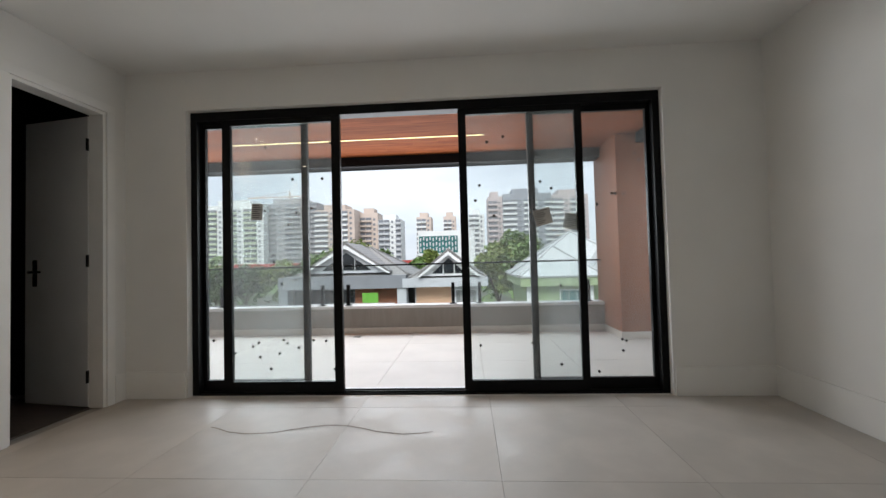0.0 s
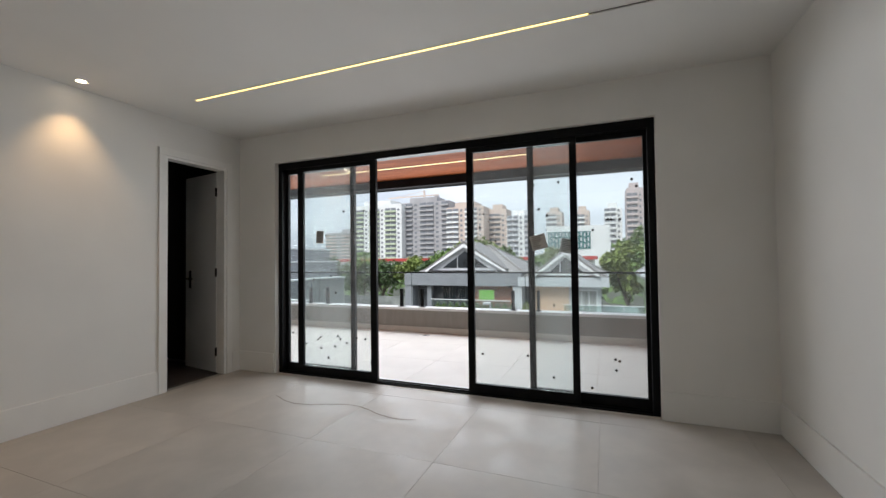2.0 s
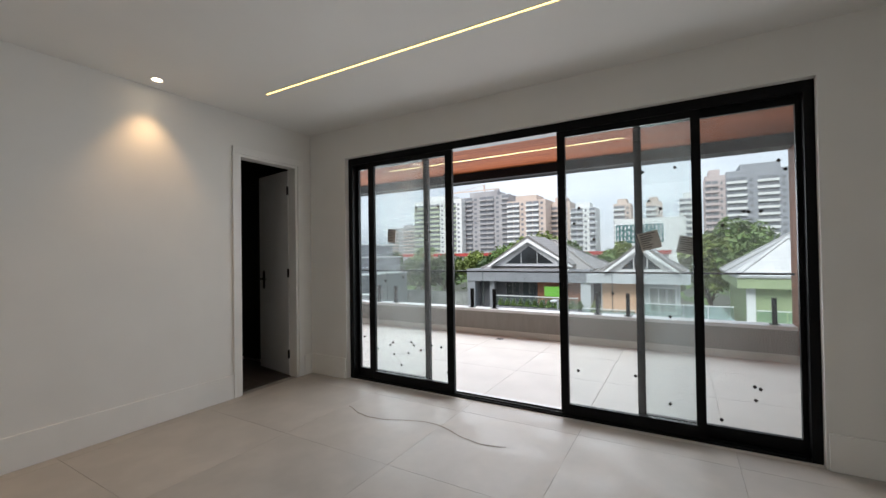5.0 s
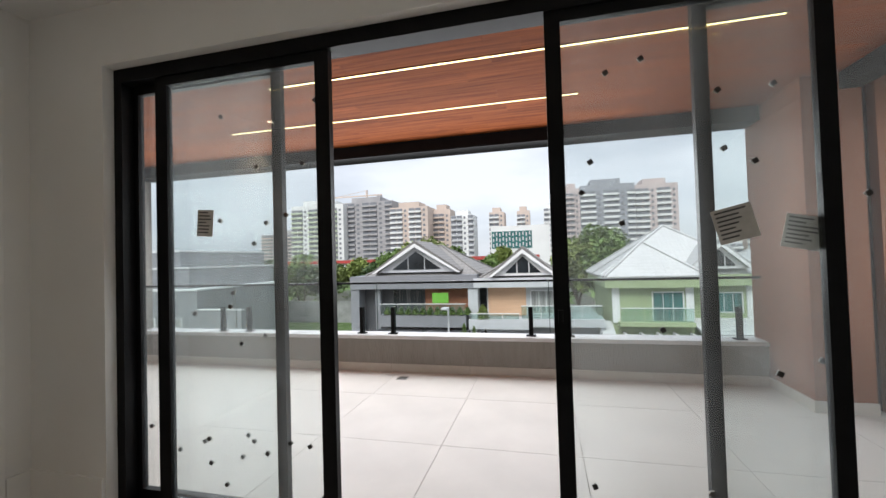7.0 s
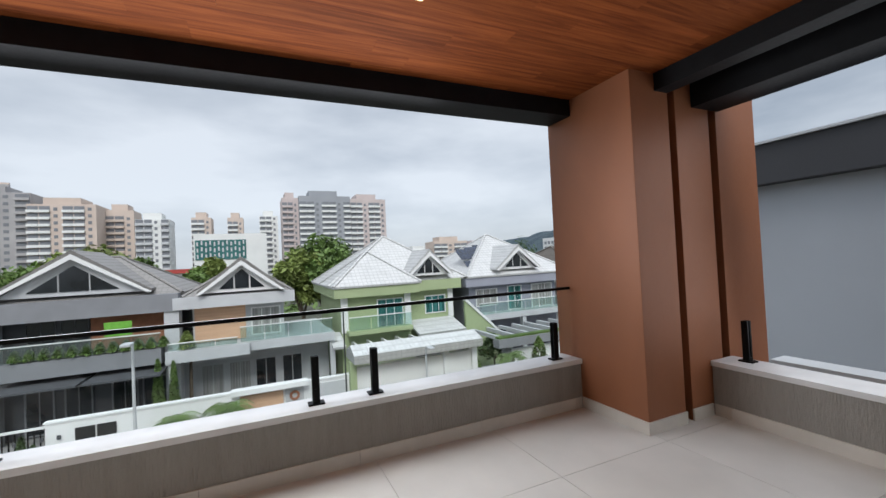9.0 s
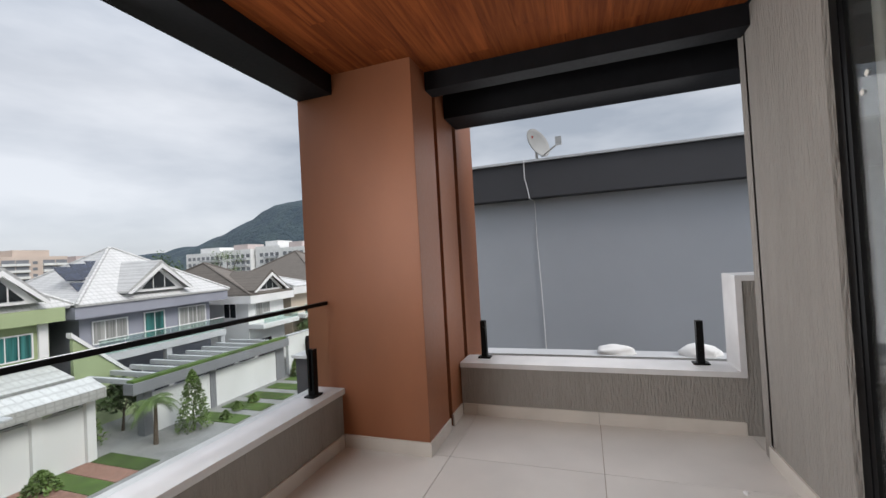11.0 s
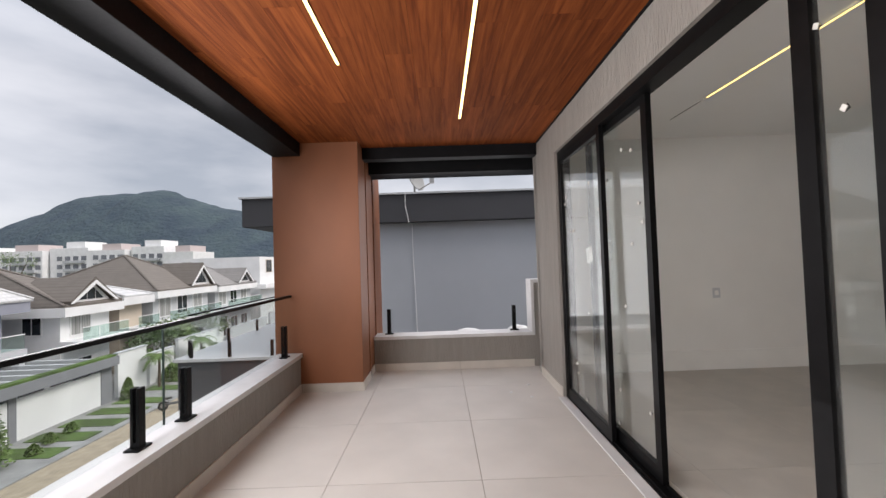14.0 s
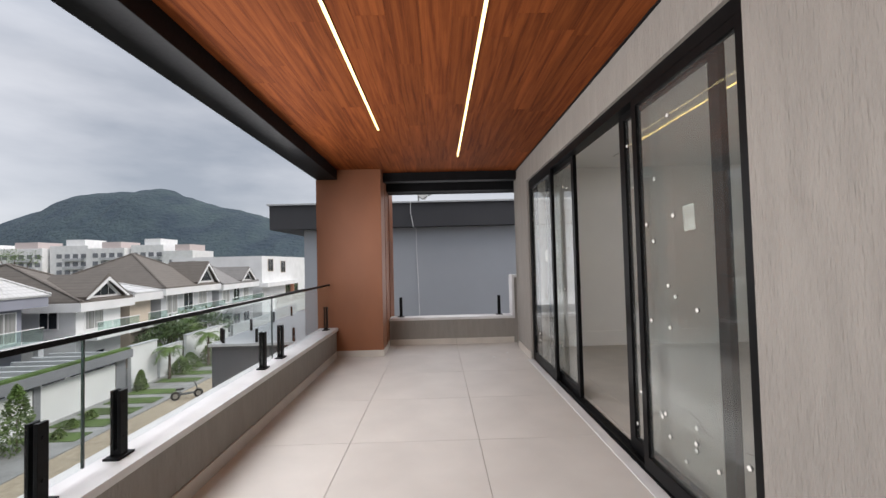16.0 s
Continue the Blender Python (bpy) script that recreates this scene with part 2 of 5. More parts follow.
def prism(bm, pts, h0, h1, axis='y'):
    """A solid from a flat outline, swept from h0 to h1 along an axis."""
    def place(a, b, h):
        return {'x': (h, a, b), 'y': (a, h, b), 'z': (a, b, h)}[axis]
    lo = [bm.verts.new(place(a, b, h0)) for a, b in pts]
    hi = [bm.verts.new(place(a, b, h1)) for a, b in pts]
    n = len(pts)
    fs = [bm.faces.new(lo), bm.faces.new(hi[::-1])]
    for i in range(n):
        fs.append(bm.faces.new((lo[i], hi[i], hi[(i + 1) % n], lo[(i + 1) % n])))
    bmesh.ops.recalc_face_normals(bm, faces=fs)
    return bm


def mesh_ob(name, bm, material, smooth=False):
    me = bpy.data.meshes.new(name)
    bm.to_mesh(me)
    bm.free()
    me.materials.append(material)
    if smooth:
        for p in me.polygons:
            p.use_smooth = True
    return new(name, me)


def part(name, bm, material, parent, label="", smooth=False):
    ob = mesh_ob(name, bm, material, smooth)
    ob.parent = parent
    if label:
        tagged(ob, label)
    return ob


def thing(name, label, category, group="", at=(0, 0, 0), turn=0, kind=""):
    ob = new(name)
    ob.matrix_basis = pose(*at, 0, 0, turn)
    return tagged(ob, label, category, group, kind)


def structure(name, bm, material, label, category):
    return tagged(mesh_ob(name, bm, material), label, category, kind="structure")


# ---------- the room ----------
XL, XR, YI, YO, YB, HC = -0.55, 4.77, -0.09, 0.108, -6.2, 2.80
WX0, WX1, WH = 0.0, 3.99, 2.46
facade = structure("wall_north", boxes(
    (XL - 0.12, YI, 0, WX0, 0, HC), (WX1, YI, 0, 4.80, 0, HC), (WX0, YI, WH, WX1, 0, HC)),
    M_WALL, "white painted wall around the wide sliding door", "wall")
# grey plaster on the outer side of the facade
skin = structure("wall_outer_skin", boxes(
    (-3.3, 0.096, -0.12, XL - 0.122, YO, 2.80), (XL - 0.122, 0.001, -0.12, WX0, YO, 2.80), (WX1, 0.001, -0.12, 4.83, YO, 2.80), (WX0, 0.001, WH, WX1, YO, 2.80)),
    M_STUCCO, "grey ribbed plaster facade around the sliding door", "wall")
DY0, DY1, DH = -1.00, -0.285, 2.40
structure("wall_west", boxes(
    (XL - 0.12, YB, 0, XL, DY0, HC), (XL - 0.12, DY1, 0, XL, YI, HC), (XL - 0.12, DY0, DH, XL, DY1, HC)),
    M_WALL, "white painted side wall with a doorway", "wall")
structure("wall_east", boxes((XR, YB, 0, XR + 0.15, YI, HC)), M_WALL, "plain white painted side wall", "wall")
structure("wall_south", boxes((XL - 0.12, YB - 0.15, 0, XR + 0.15, YB - 0.002, HC)), M_WALL, "plain white painted back wall", "wall")
# ceiling with the recessed slot of the light strip
SY0, SY1 = -1.173, -1.147
structure("ceiling", boxes(
    (XL - 0.12, YB, HC, XR + 0.15, SY0, HC + 0.12), (XL - 0.12, SY1, HC, XR + 0.15, YI + 0.08, HC + 0.12),
    (XL - 0.12, SY0, HC, 0.105, SY1, HC + 0.12), (4.11, SY0, HC, XR + 0.15, SY1, HC + 0.12)),
    M_CEIL, "smooth white plaster ceiling", "ceiling")
# high white baseboards
for nm, b in (("baseboard", (XL, YB, 0, XL + 0.016, DY0 - 0.075, 0.23)), ("baseboard", (XL, DY1 + 0.075, 0, XL + 0.016, YI, 0.23)),
              ("baseboard", (XL + 0.016, YI - 0.016, 0, WX0 - 0.012, YI, 0.23)), ("baseboard", (WX1 + 0.012, YI - 0.016, 0, XR - 0.016, YI, 0.23)),
              ("baseboard", (XR - 0.016, YB, 0, XR, YI, 0.23))):
    structure(nm, boxes(b, bevel=0.004), M_TRIM, "high white lacquered baseboard along the wall", "baseboard")

# light strip in the ceiling, lit over most of its length
strip = thing("light_strip", "recessed linear ceiling light, warm and partly unlit", "light", at=(0, 0, HC))
part("diffuser", boxes((0.107, SY0 + 0.003, 0.004, 3.526, SY1 - 0.003, 0.02)), M_LED, strip, "glowing warm diffuser")
part("unlit_channel", boxes((3.527, SY0 + 0.003, 0.003, 4.108, SY1 - 0.003, 0.014)), M_BLACK, strip, "dark empty channel")
part("frame", boxes((0.101, SY0 - 0.004, -0.003, 4.114, SY0 + 0.003, 0.03), (0.101, SY1 - 0.003, -0.003, 4.114, SY1 + 0.004, 0.03)), M_TRIM, strip)


def downlight(y):
    d = thing("downlight", "small round recessed ceiling spotlight, lit warm", "light", "ceiling spotlights", at=(-0.36, y, HC))
    bm = bmesh.new()
    bmesh.ops.create_cone(bm, cap_ends=False, segments=24, radius1=0.045, radius2=0.032, depth=0.008, matrix=Matrix.Translation((0, 0, -0.002)))
    part("ring", bm, M_TRIM, d)
    bm = bmesh.new()
    bmesh.ops.create_cone(bm, cap_ends=True, segments=20, radius1=0.03, radius2=0.03, depth=0.004, matrix=Matrix.Translation((0, 0, -0.001)))
    part("lens", bm, glow("spot lens", (1.0, 0.8, 0.55), 12.0), d)
    lamp = new("spot_lamp", bpy.data.lights.new("spot_lamp", 'SPOT'))
    lamp.data.energy, lamp.data.color, lamp.data.spot_size, lamp.data.spot_blend, lamp.data.shadow_soft_size = 12, (1.0, 0.62, 0.30), radians(80), 0.8, 0.03
    lamp.matrix_world = look((-0.36, y, HC - 0.02), (-0.46, y, 0))


for y in (-1.815, -3.4, -4.9):
    downlight(y)

# the doorway and its open leaf
structure("door_trim", boxes(
    (XL, DY0 - 0.07, 0, XL + 0.018, DY0, DH), (XL, DY1, 0, XL + 0.018, DY1 + 0.07, DH), (XL, DY0 - 0.07, DH, XL + 0.018, DY1 + 0.07, DH + 0.07), bevel=0.003),
    M_TRIM, "white lacquered architrave around the doorway", "trim")
structure("door_jamb", boxes(
    (XL - 0.12, DY0, 0, XL, DY0 + 0.025, DH - 0.025), (XL - 0.12, DY1 - 0.025, 0, XL, DY1, DH - 0.025), (XL - 0.12, DY0, DH - 0.025, XL, DY1, DH)),
    M_TRIM, "white lacquered door lining", "trim")
leaf = thing("door_1", "white interior door standing open into a dark room", "door", at=(XL - 0.125, DY1 - 0.03, 0), turn=-99)
leaf["kind"] = "structure"
part("leaf", boxes((-0.035, -0.675, 0.008, 0.0, 0.0, 2.365), bevel=0.003), M_DOOR, leaf)
for z in (0.25, 1.18, 2.13):
    bm = boxes((-0.03, 0.001, z - 0.05, 0.012, 0.005, z + 0.05))
    tube(bm, (0.010, 0.003, z - 0.05), (0.010, 0.003, z + 0.05), 0.007)
    part("hinge", bm, M_BLACK, leaf, "black steel hinge")
bm = boxes((0.0, -0.585, 0.98, 0.006, -0.54, 1.2), bevel=0.002)
tube(bm, (0.0, -0.563, 1.1), (0.05, -0.563, 1.1), 0.01)
tube(bm, (0.045, -0.563, 1.1), (0.045, -0.445, 1.1), 0.009)
part("handle", bm, M_BLACK, leaf, "black lever handle")
# walls blackened by colour so the doorway reads as unlit
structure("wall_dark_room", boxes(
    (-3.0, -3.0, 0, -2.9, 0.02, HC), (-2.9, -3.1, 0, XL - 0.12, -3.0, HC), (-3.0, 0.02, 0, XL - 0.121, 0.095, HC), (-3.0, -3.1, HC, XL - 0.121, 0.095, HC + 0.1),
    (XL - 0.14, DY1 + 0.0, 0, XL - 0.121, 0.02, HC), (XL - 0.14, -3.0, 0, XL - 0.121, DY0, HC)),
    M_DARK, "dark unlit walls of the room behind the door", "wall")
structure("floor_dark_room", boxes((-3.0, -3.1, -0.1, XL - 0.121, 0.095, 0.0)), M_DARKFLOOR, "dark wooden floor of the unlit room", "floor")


def socket(y, z, w, h, slots):
    s = thing("wall_socket", "white plastic wall plate on the painted wall", "socket", "wall plates", at=(XL, y, z))
    part("plate", boxes((0, -w / 2, -h / 2, 0.009, w / 2, h / 2), bevel=0.003), M_PLATE, s)
    if slots:
        part("insert", boxes((0.008, -w * 0.32, -0.022, 0.0105, w * 0.32, 0.022)), M_TRIM, s)
        for k in (-1, 1):
            part("opening", boxes((0.010, k * w * 0.16 - 0.022, -0.008, 0.0125, k * w * 0.16 + 0.022, 0.010)), M_PLUG, s, "black opening")
    else:
        part("insert", boxes((0.008, -0.022, -0.028, 0.011, 0.022, 0.028), bevel=0.001), M_PLATE, s)
        part("opening", boxes((0.0105, -0.008, -0.012, 0.0125, 0.010, 0.006)), M_STEEL, s, "small steel contact")


east = thing("wall_socket", "white plastic wall plate on the painted wall", "socket", "wall plates", at=(XR, -2.0, 0.91))
part("plate", boxes((-0.009, -0.045, -0.06, 0, 0.045, 0.06), bevel=0.003), M_PLATE, east)
part("insert", boxes((-0.0115, -0.022, -0.028, -0.008, 0.022, 0.028), bevel=0.001), M_TRIM, east)
socket(-3.01, 1.585, 0.16, 0.125, True)
socket(-2.715, 1.588, 0.085, 0.125, False)
socket(-3.01, 0.575, 0.16, 0.125, True)
socket(-2.72, 0.57, 0.085, 0.125, False)

# ---------- the sliding door ----------
win = thing("window_1", "wide black aluminium sliding door with dusty panes, pushed open", "window", kind="structure")
part("window_frame", boxes(
    (WX0, -0.03, 0, WX0 + 0.055, 0.08, WH), (WX1 - 0.055, -0.03, 0, WX1, 0.08, WH), (WX0 + 0.055, -0.03, 2.385, WX1 - 0.055, 0.08, WH),
    (WX0 + 0.055, -0.03, -0.005, WX1 - 0.055, 0.08, 0.012)), M_BLACK, win, "black aluminium outer frame")
for y in (0.0, 0.058):
    part("track", boxes((0.056, y - 0.003, 0.012, WX1 - 0.056, y + 0.003, 0.026)), M_BLACK, win, "thin sliding track")


def sash(x0, x1, y, w0, w1):
    s = part("sash", boxes(
        (x0, y - 0.018, 0.02, x0 + w0, y + 0.018, 2.395), (x1 - w1, y - 0.018, 0.02, x1, y + 0.018, 2.395),
        (x0 + w0, y - 0.018, 0.02, x1 - w1, y + 0.018, 0.11), (x0 + w0, y - 0.018, 2.335, x1 - w1, y + 0.018, 2.395), bevel=0.0), M_BLACK, win, "black aluminium sash")
    p = part("pane", boxes((x0 + w0, y - 0.003, 0.11, x1 - w1, y + 0.003, 2.335)), M_GLASS, s, "dusty clear glass pane")
    p.visible_shadow = False
    rnd = random.Random(int(x0 * 100))
    for i in range(13):
        a, z = rnd.uniform(x0 + 0.08, x1 - 0.08), rnd.choice((rnd.uniform(0.15, 0.5), rnd.uniform(0.3, 2.2), rnd.uniform(1.4, 2.2)))
        q = part("glass_pad", boxes((-0.010, -0.0012, -0.010, 0.010, 0.0012, 0.010)), M_PAD, s, "small dark separator pad")
        q.matrix_basis = pose(a, y - 0.0045, z, 0, rnd.uniform(20, 70), 0)
        q = part("glass_pad", boxes((-0.010, -0.0012, -0.010, 0.010, 0.0012, 0.010)), M_PADW, s, "small pale separator pad")
        q.matrix_basis = pose(a, y + 0.0045, z, 0, rnd.uniform(20, 70), 0)
    return s


s1 = sash(0.055, 1.015, 0.058, 0.03, 0.055)
s2 = sash(0.275, 1.325, 0.0, 0.075, 0.075)
s3 = sash(2.345, 3.37, 0.0, 0.065, 0.06)
s4 = sash(2.925, 3.935, 0.058, 0.055, 0.03)
part("lock", boxes((2.362, -0.027, 1.07, 2.382, -0.0185, 1.12), bevel=0.003), M_BLACK, s3, "small black lock")


def label_sheet(s, x, y, z, w, h, tilt):
    q = part("paper_label", boxes((-w / 2, -0.0012, -h / 2, w / 2, 0.0012, h / 2)), M_PAPER, s, "printed paper label stuck to the glass")
    q.matrix_basis = pose(x, y - 0.005, z, 0, tilt, 0)
    rnd = random.Random(int(x * 31))
    bm = bmesh.new()
    for i in range(7):
        zz = h * (0.40 - i * 0.125)
        add_box(bm, -w * 0.42, -0.0018, zz - h * 0.025, -w * 0.42 + w * rnd.uniform(0.35, 0.82), -0.0014, zz + h * 0.025)
    t = mesh_ob("print", bm, M_INK)
    t.parent = q


label_sheet(s2, 0.58, 0.0, 1.573, 0.10, 0.14, 4)
label_sheet(s3, 3.03, 0.0, 1.45, 0.14, 0.135, -14)
label_sheet(s4, 3.28, 0.058, 1.41, 0.13, 0.13, 12)

# ---------- the terrace ----------
TE = 5.20
YP = 2.875
structure("floor_slab", boxes((XL - 0.12, YB, -0.25, XR + 0.15, YI - 0.02, -0.012)), M_GROUT_IN, "mortar bed under the room tiles", "floor")
structure("terrace_slab", boxes((-3.6, YI - 0.02, -0.25, 6.2, 3.10, -0.012)), M_GROUT, "mortar bed under the terrace tiles", "floor")
structure("sill", boxes((0.0, 0.082, -0.011, WX1, 0.165, 0.006), bevel=0.003), M_MARBLE, "white stone sill below the sliding door", "sill")
# parapets with white stone coping
structure("parapet", boxes((-3.4, YP, -0.25, 4.43, 3.095, 0.392)), M_STUCCO, "low grey ribbed plaster parapet", "wall")
structure("coping", boxes((-3.4, YP - 0.025, 0.392, 4.428, 3.125, 0.435), bevel=0.004), M_MARBLE, "white marble coping on the parapet", "coping")
structure("parapet_end", boxes((TE, -0.5, -0.25, TE + 0.25, 2.188, 0.405), (TE, -0.5, 0.405, TE + 0.25, 0.10, 1.08)), M_STUCCO, "low grey plaster end parapet, stepped up", "wall")
structure("coping_end", boxes((TE - 0.02, 0.14, 0.405, TE + 0.27, 2.186, 0.445), (TE - 0.02, 0.10, 0.405, TE + 0.27, 0.14, 1.12), (TE - 0.02, -0.5, 1.08, TE + 0.27, 0.10, 1.12)),
          M_MARBLE, "white marble coping on the end parapet", "coping")
structure("wall_side_house", boxes((4.80, YB, -0.25, 4.92, YO, 2.8)), M_STUCCO, "grey plaster side of the house", "wall")
structure("wall_terrace_end", boxes((-3.6, YO, -0.25, -3.4, 3.1, 2.9)), M_STUCCO, "grey plaster wall closing the terrace", "wall")
# skirting tiles
for nm, b in (("skirting", (-3.39, YP - 0.012, 0, 4.418, YP, 0.095)), ("skirting", (TE - 0.012, YO + 0.013, 0, TE, 2.18, 0.095)),
              ("skirting", (-3.39, YO, 0, WX0 - 0.02, YO + 0.0121, 0.095)), ("skirting", (WX1 + 0.02, YO, 0, 4.84, YO + 0.0121, 0.095))):
    sk = structure(nm, boxes((b[0], b[1], b[2] - 0.011, b[3], b[4], 0.0)), M_GROUT, "row of pale skirting tiles", "skirting")
    lx = b[3] - b[0] > b[4] - b[1]
    lo, hi = (b[0], b[3]) if lx else (b[1], b[4])
    k = lo
    while k < hi - 0.01:
        e = min(k + 0.967, hi)
        bm = boxes((k, b[1], 0.0, e - 0.004, b[4], b[5])) if lx else boxes((b[0], k, 0.0, b[3], e - 0.004, b[5]))
        part("tile", bm, M_SKIRT_OUT, sk)
        k = e
# copper-brown pillar in three leaves with dark gaps
PY = 2.19
pil = thing("pillar", "copper-brown clad corner pillar with narrow dark gaps", "pillar", kind="structure")
part("cladding", boxes((4.43, PY, 0.0, 4.85, 3.15, 2.95), bevel=0.004), M_CORTEN, pil)
part("cladding", boxes((4.94, PY + 0.005, 0.0, 5.36, 3.15, 2.95), bevel=0.004), M_CORTEN, pil)
part("cladding", boxes((5.46, PY + 0.005, -0.25, 6.02, 3.15, 3.6), bevel=0.004), M_CORTEN, pil)
part("gap", boxes((4.851, PY + 0.10, 0.0, 4.939, 3.0, 2.88)), M_SLOT, pil, "dark recessed gap")
part("gap", boxes((5.361, PY + 0.10, -0.2, 5.459, 3.0, 3.4)), M_SLOT, pil, "dark recessed gap")
part("skirting_tile", boxes((4.418, PY - 0.012, 0, 4.43, YP - 0.013, 0.095)), M_SKIRT_OUT, pil)
part("skirting_tile", boxes((4.4305, PY - 0.012, 0, 4.855, PY, 0.095)), M_SKIRT_OUT, pil)
part("skirting_tile", boxes((4.935, PY - 0.008, 0, TE - 0.013, PY + 0.004, 0.095)), M_SKIRT_OUT, pil)
# soffit of boards with two light strips; beams
SZ = 2.772
sof = bmesh.new()
rnd = random.Random(5)
y = YO
while y < 2.832:
    w = min(0.19, 2.832 - y)
    x = -3.4 - rnd.uniform(0, 1.2)
    while x < 4.70:
        e = min(x + 1.3, 4.70)
        a = max(x, -3.4)
        if e - a > 0.02:
            add_box(sof, a, y, SZ, e - 0.0012, y + w - 0.0012, SZ + 0.015)
        x = e
    y += w
structure("ceiling_terrace", sof, M_WOOD, "reddish wooden board ceiling over the terrace", "ceiling")
structure("roof_slab", boxes((-3.6, YI, 2.935, 5.0, 3.14, 3.25)), M_BEAM, "dark roof slab over the terrace", "roof")
structure("soffit_backing", boxes((-3.6, YO, SZ + 0.017, 4.70, 2.832, 2.93)), M_BEAM, "dark backing above the boards", "ceiling")
structure("edge_trim", boxes((-3.4, YO + 0.001, SZ - 0.012, 4.70, YO + 0.015, SZ)), M_BEAM, "thin black trim along the board ceiling", "trim")
structure("beam", boxes((-3.4, 2.834, 2.625, 4.46, 3.14, 2.93), bevel=0.004), M_BEAM, "black painted edge beam of the terrace", "beam")
structure("beam_end", boxes((4.701, YO + 0.001, 2.635, 4.86, PY + 0.02, 2.93), bevel=0.004), M_BEAM, "black painted cross beam", "beam")
structure("beam_outer", boxes((5.14, -0.5, 2.55, 5.49, PY + 0.004, 3.1), bevel=0.004), M_BEAM, "black painted outer cross beam", "beam")
structure("soffit_dark", boxes((4.861, -0.4, 2.90, 5.139, PY, 2.95)), M_BEAM, "dark soffit between the beams", "ceiling")
for yy, xe in ((1.957, 2.655), (1.068, 3.785)):
    ls = thing("light_strip", "lit linear light in the wooden terrace ceiling", "light", "terrace light strips", at=(0, yy, SZ))
    part("diffuser", boxes((xe - 3.6, -0.011, -0.004, xe, 0.011, 0.002)), M_LEDOUT, ls, "glowing diffuser")
    part("frame", boxes((xe - 3.606, -0.0145, -0.005, xe + 0.006, -0.0112, 0.001), (xe - 3.606, 0.0112, -0.005, xe + 0.006, 0.0145, 0.001)), M_BLACK, ls, "thin black edge")


def clamp_post(x, y, z, turn=0):
    p = thing("railing_post", "short black metal glass clamp bolted to the coping", "post", "glass clamps", at=(x, y, z), turn=turn)
    part("base_plate", boxes((-0.055, -0.04, 0, 0.055, 0.04, 0.012), bevel=0.003), M_BLACK, p)
    part("clamp", boxes((-0.024, -0.026, 0.012, 0.024, -0.009, 0.33), (-0.024, 0.009, 0.012, 0.024, 0.026, 0.33), (-0.024, -0.009, 0.012, 0.024, 0.009, 0.04), bevel=0.002), M_BLACK, p)
    for sy in (-1, 1):
        for zz in (0.10, 0.27):
            bm = tube(bmesh.new(), (0, sy * 0.026, zz), (0, sy * 0.029, zz), 0.008)
            part("screw", bm, M_BLACK, p)
    return p


GY = 2.975
for x in (-2.03, -1.61, 0.058, 0.476, 2.146, 2.563, 4.228):
    clamp_post(x, GY, 0.435)
for y in (0.335, 2.01):
    clamp_post(5.377, y, 0.445, 90)
rail = thing("glass_railing", "frameless glass railing with a thin black top rail", "railing", kind="structure")
for a, b in ((-3.39, -1.825), (-1.815, 0.262), (0.272, 2.35), (2.36, 4.445)):
    p = part("pane", boxes((a, GY - 0.005, 0.48, b, GY + 0.005, 1.056)), M_RAILGLASS, rail)
    p.visible_shadow = False
part("top_rail", boxes((-3.39, GY - 0.014, 1.051, 4.428, GY + 0.014, 1.077), bevel=0.003), M_BLACK, rail, "thin black top rail")
M_EDGE = mat("dark green glass edge", (0.03, 0.05, 0.045), 0.3, var=0.1)
for x in (-1.82, 0.267, 2.355):
    part("pane_edge", boxes((x - 0.004, GY - 0.0055, 0.48, x + 0.004, GY + 0.0055, 1.05)), M_EDGE, rail, "dark polished glass edge")
drain = thing("floor_drain", "small square steel drain in the terrace floor", "drain", at=(0.71, 2.62, 0.0))
part("grate", boxes((-0.06, -0.06, 0, 0.06, 0.06, 0.003)), M_STEEL, drain)
for i in range(5):
    part("slot", boxes((-0.045, -0.042 + i * 0.02, 0.003, 0.045, -0.036 + i * 0.02, 0.0042)), M_PLUG, drain)

# ---------- outdoors: materials ----------
GZ = -6.9


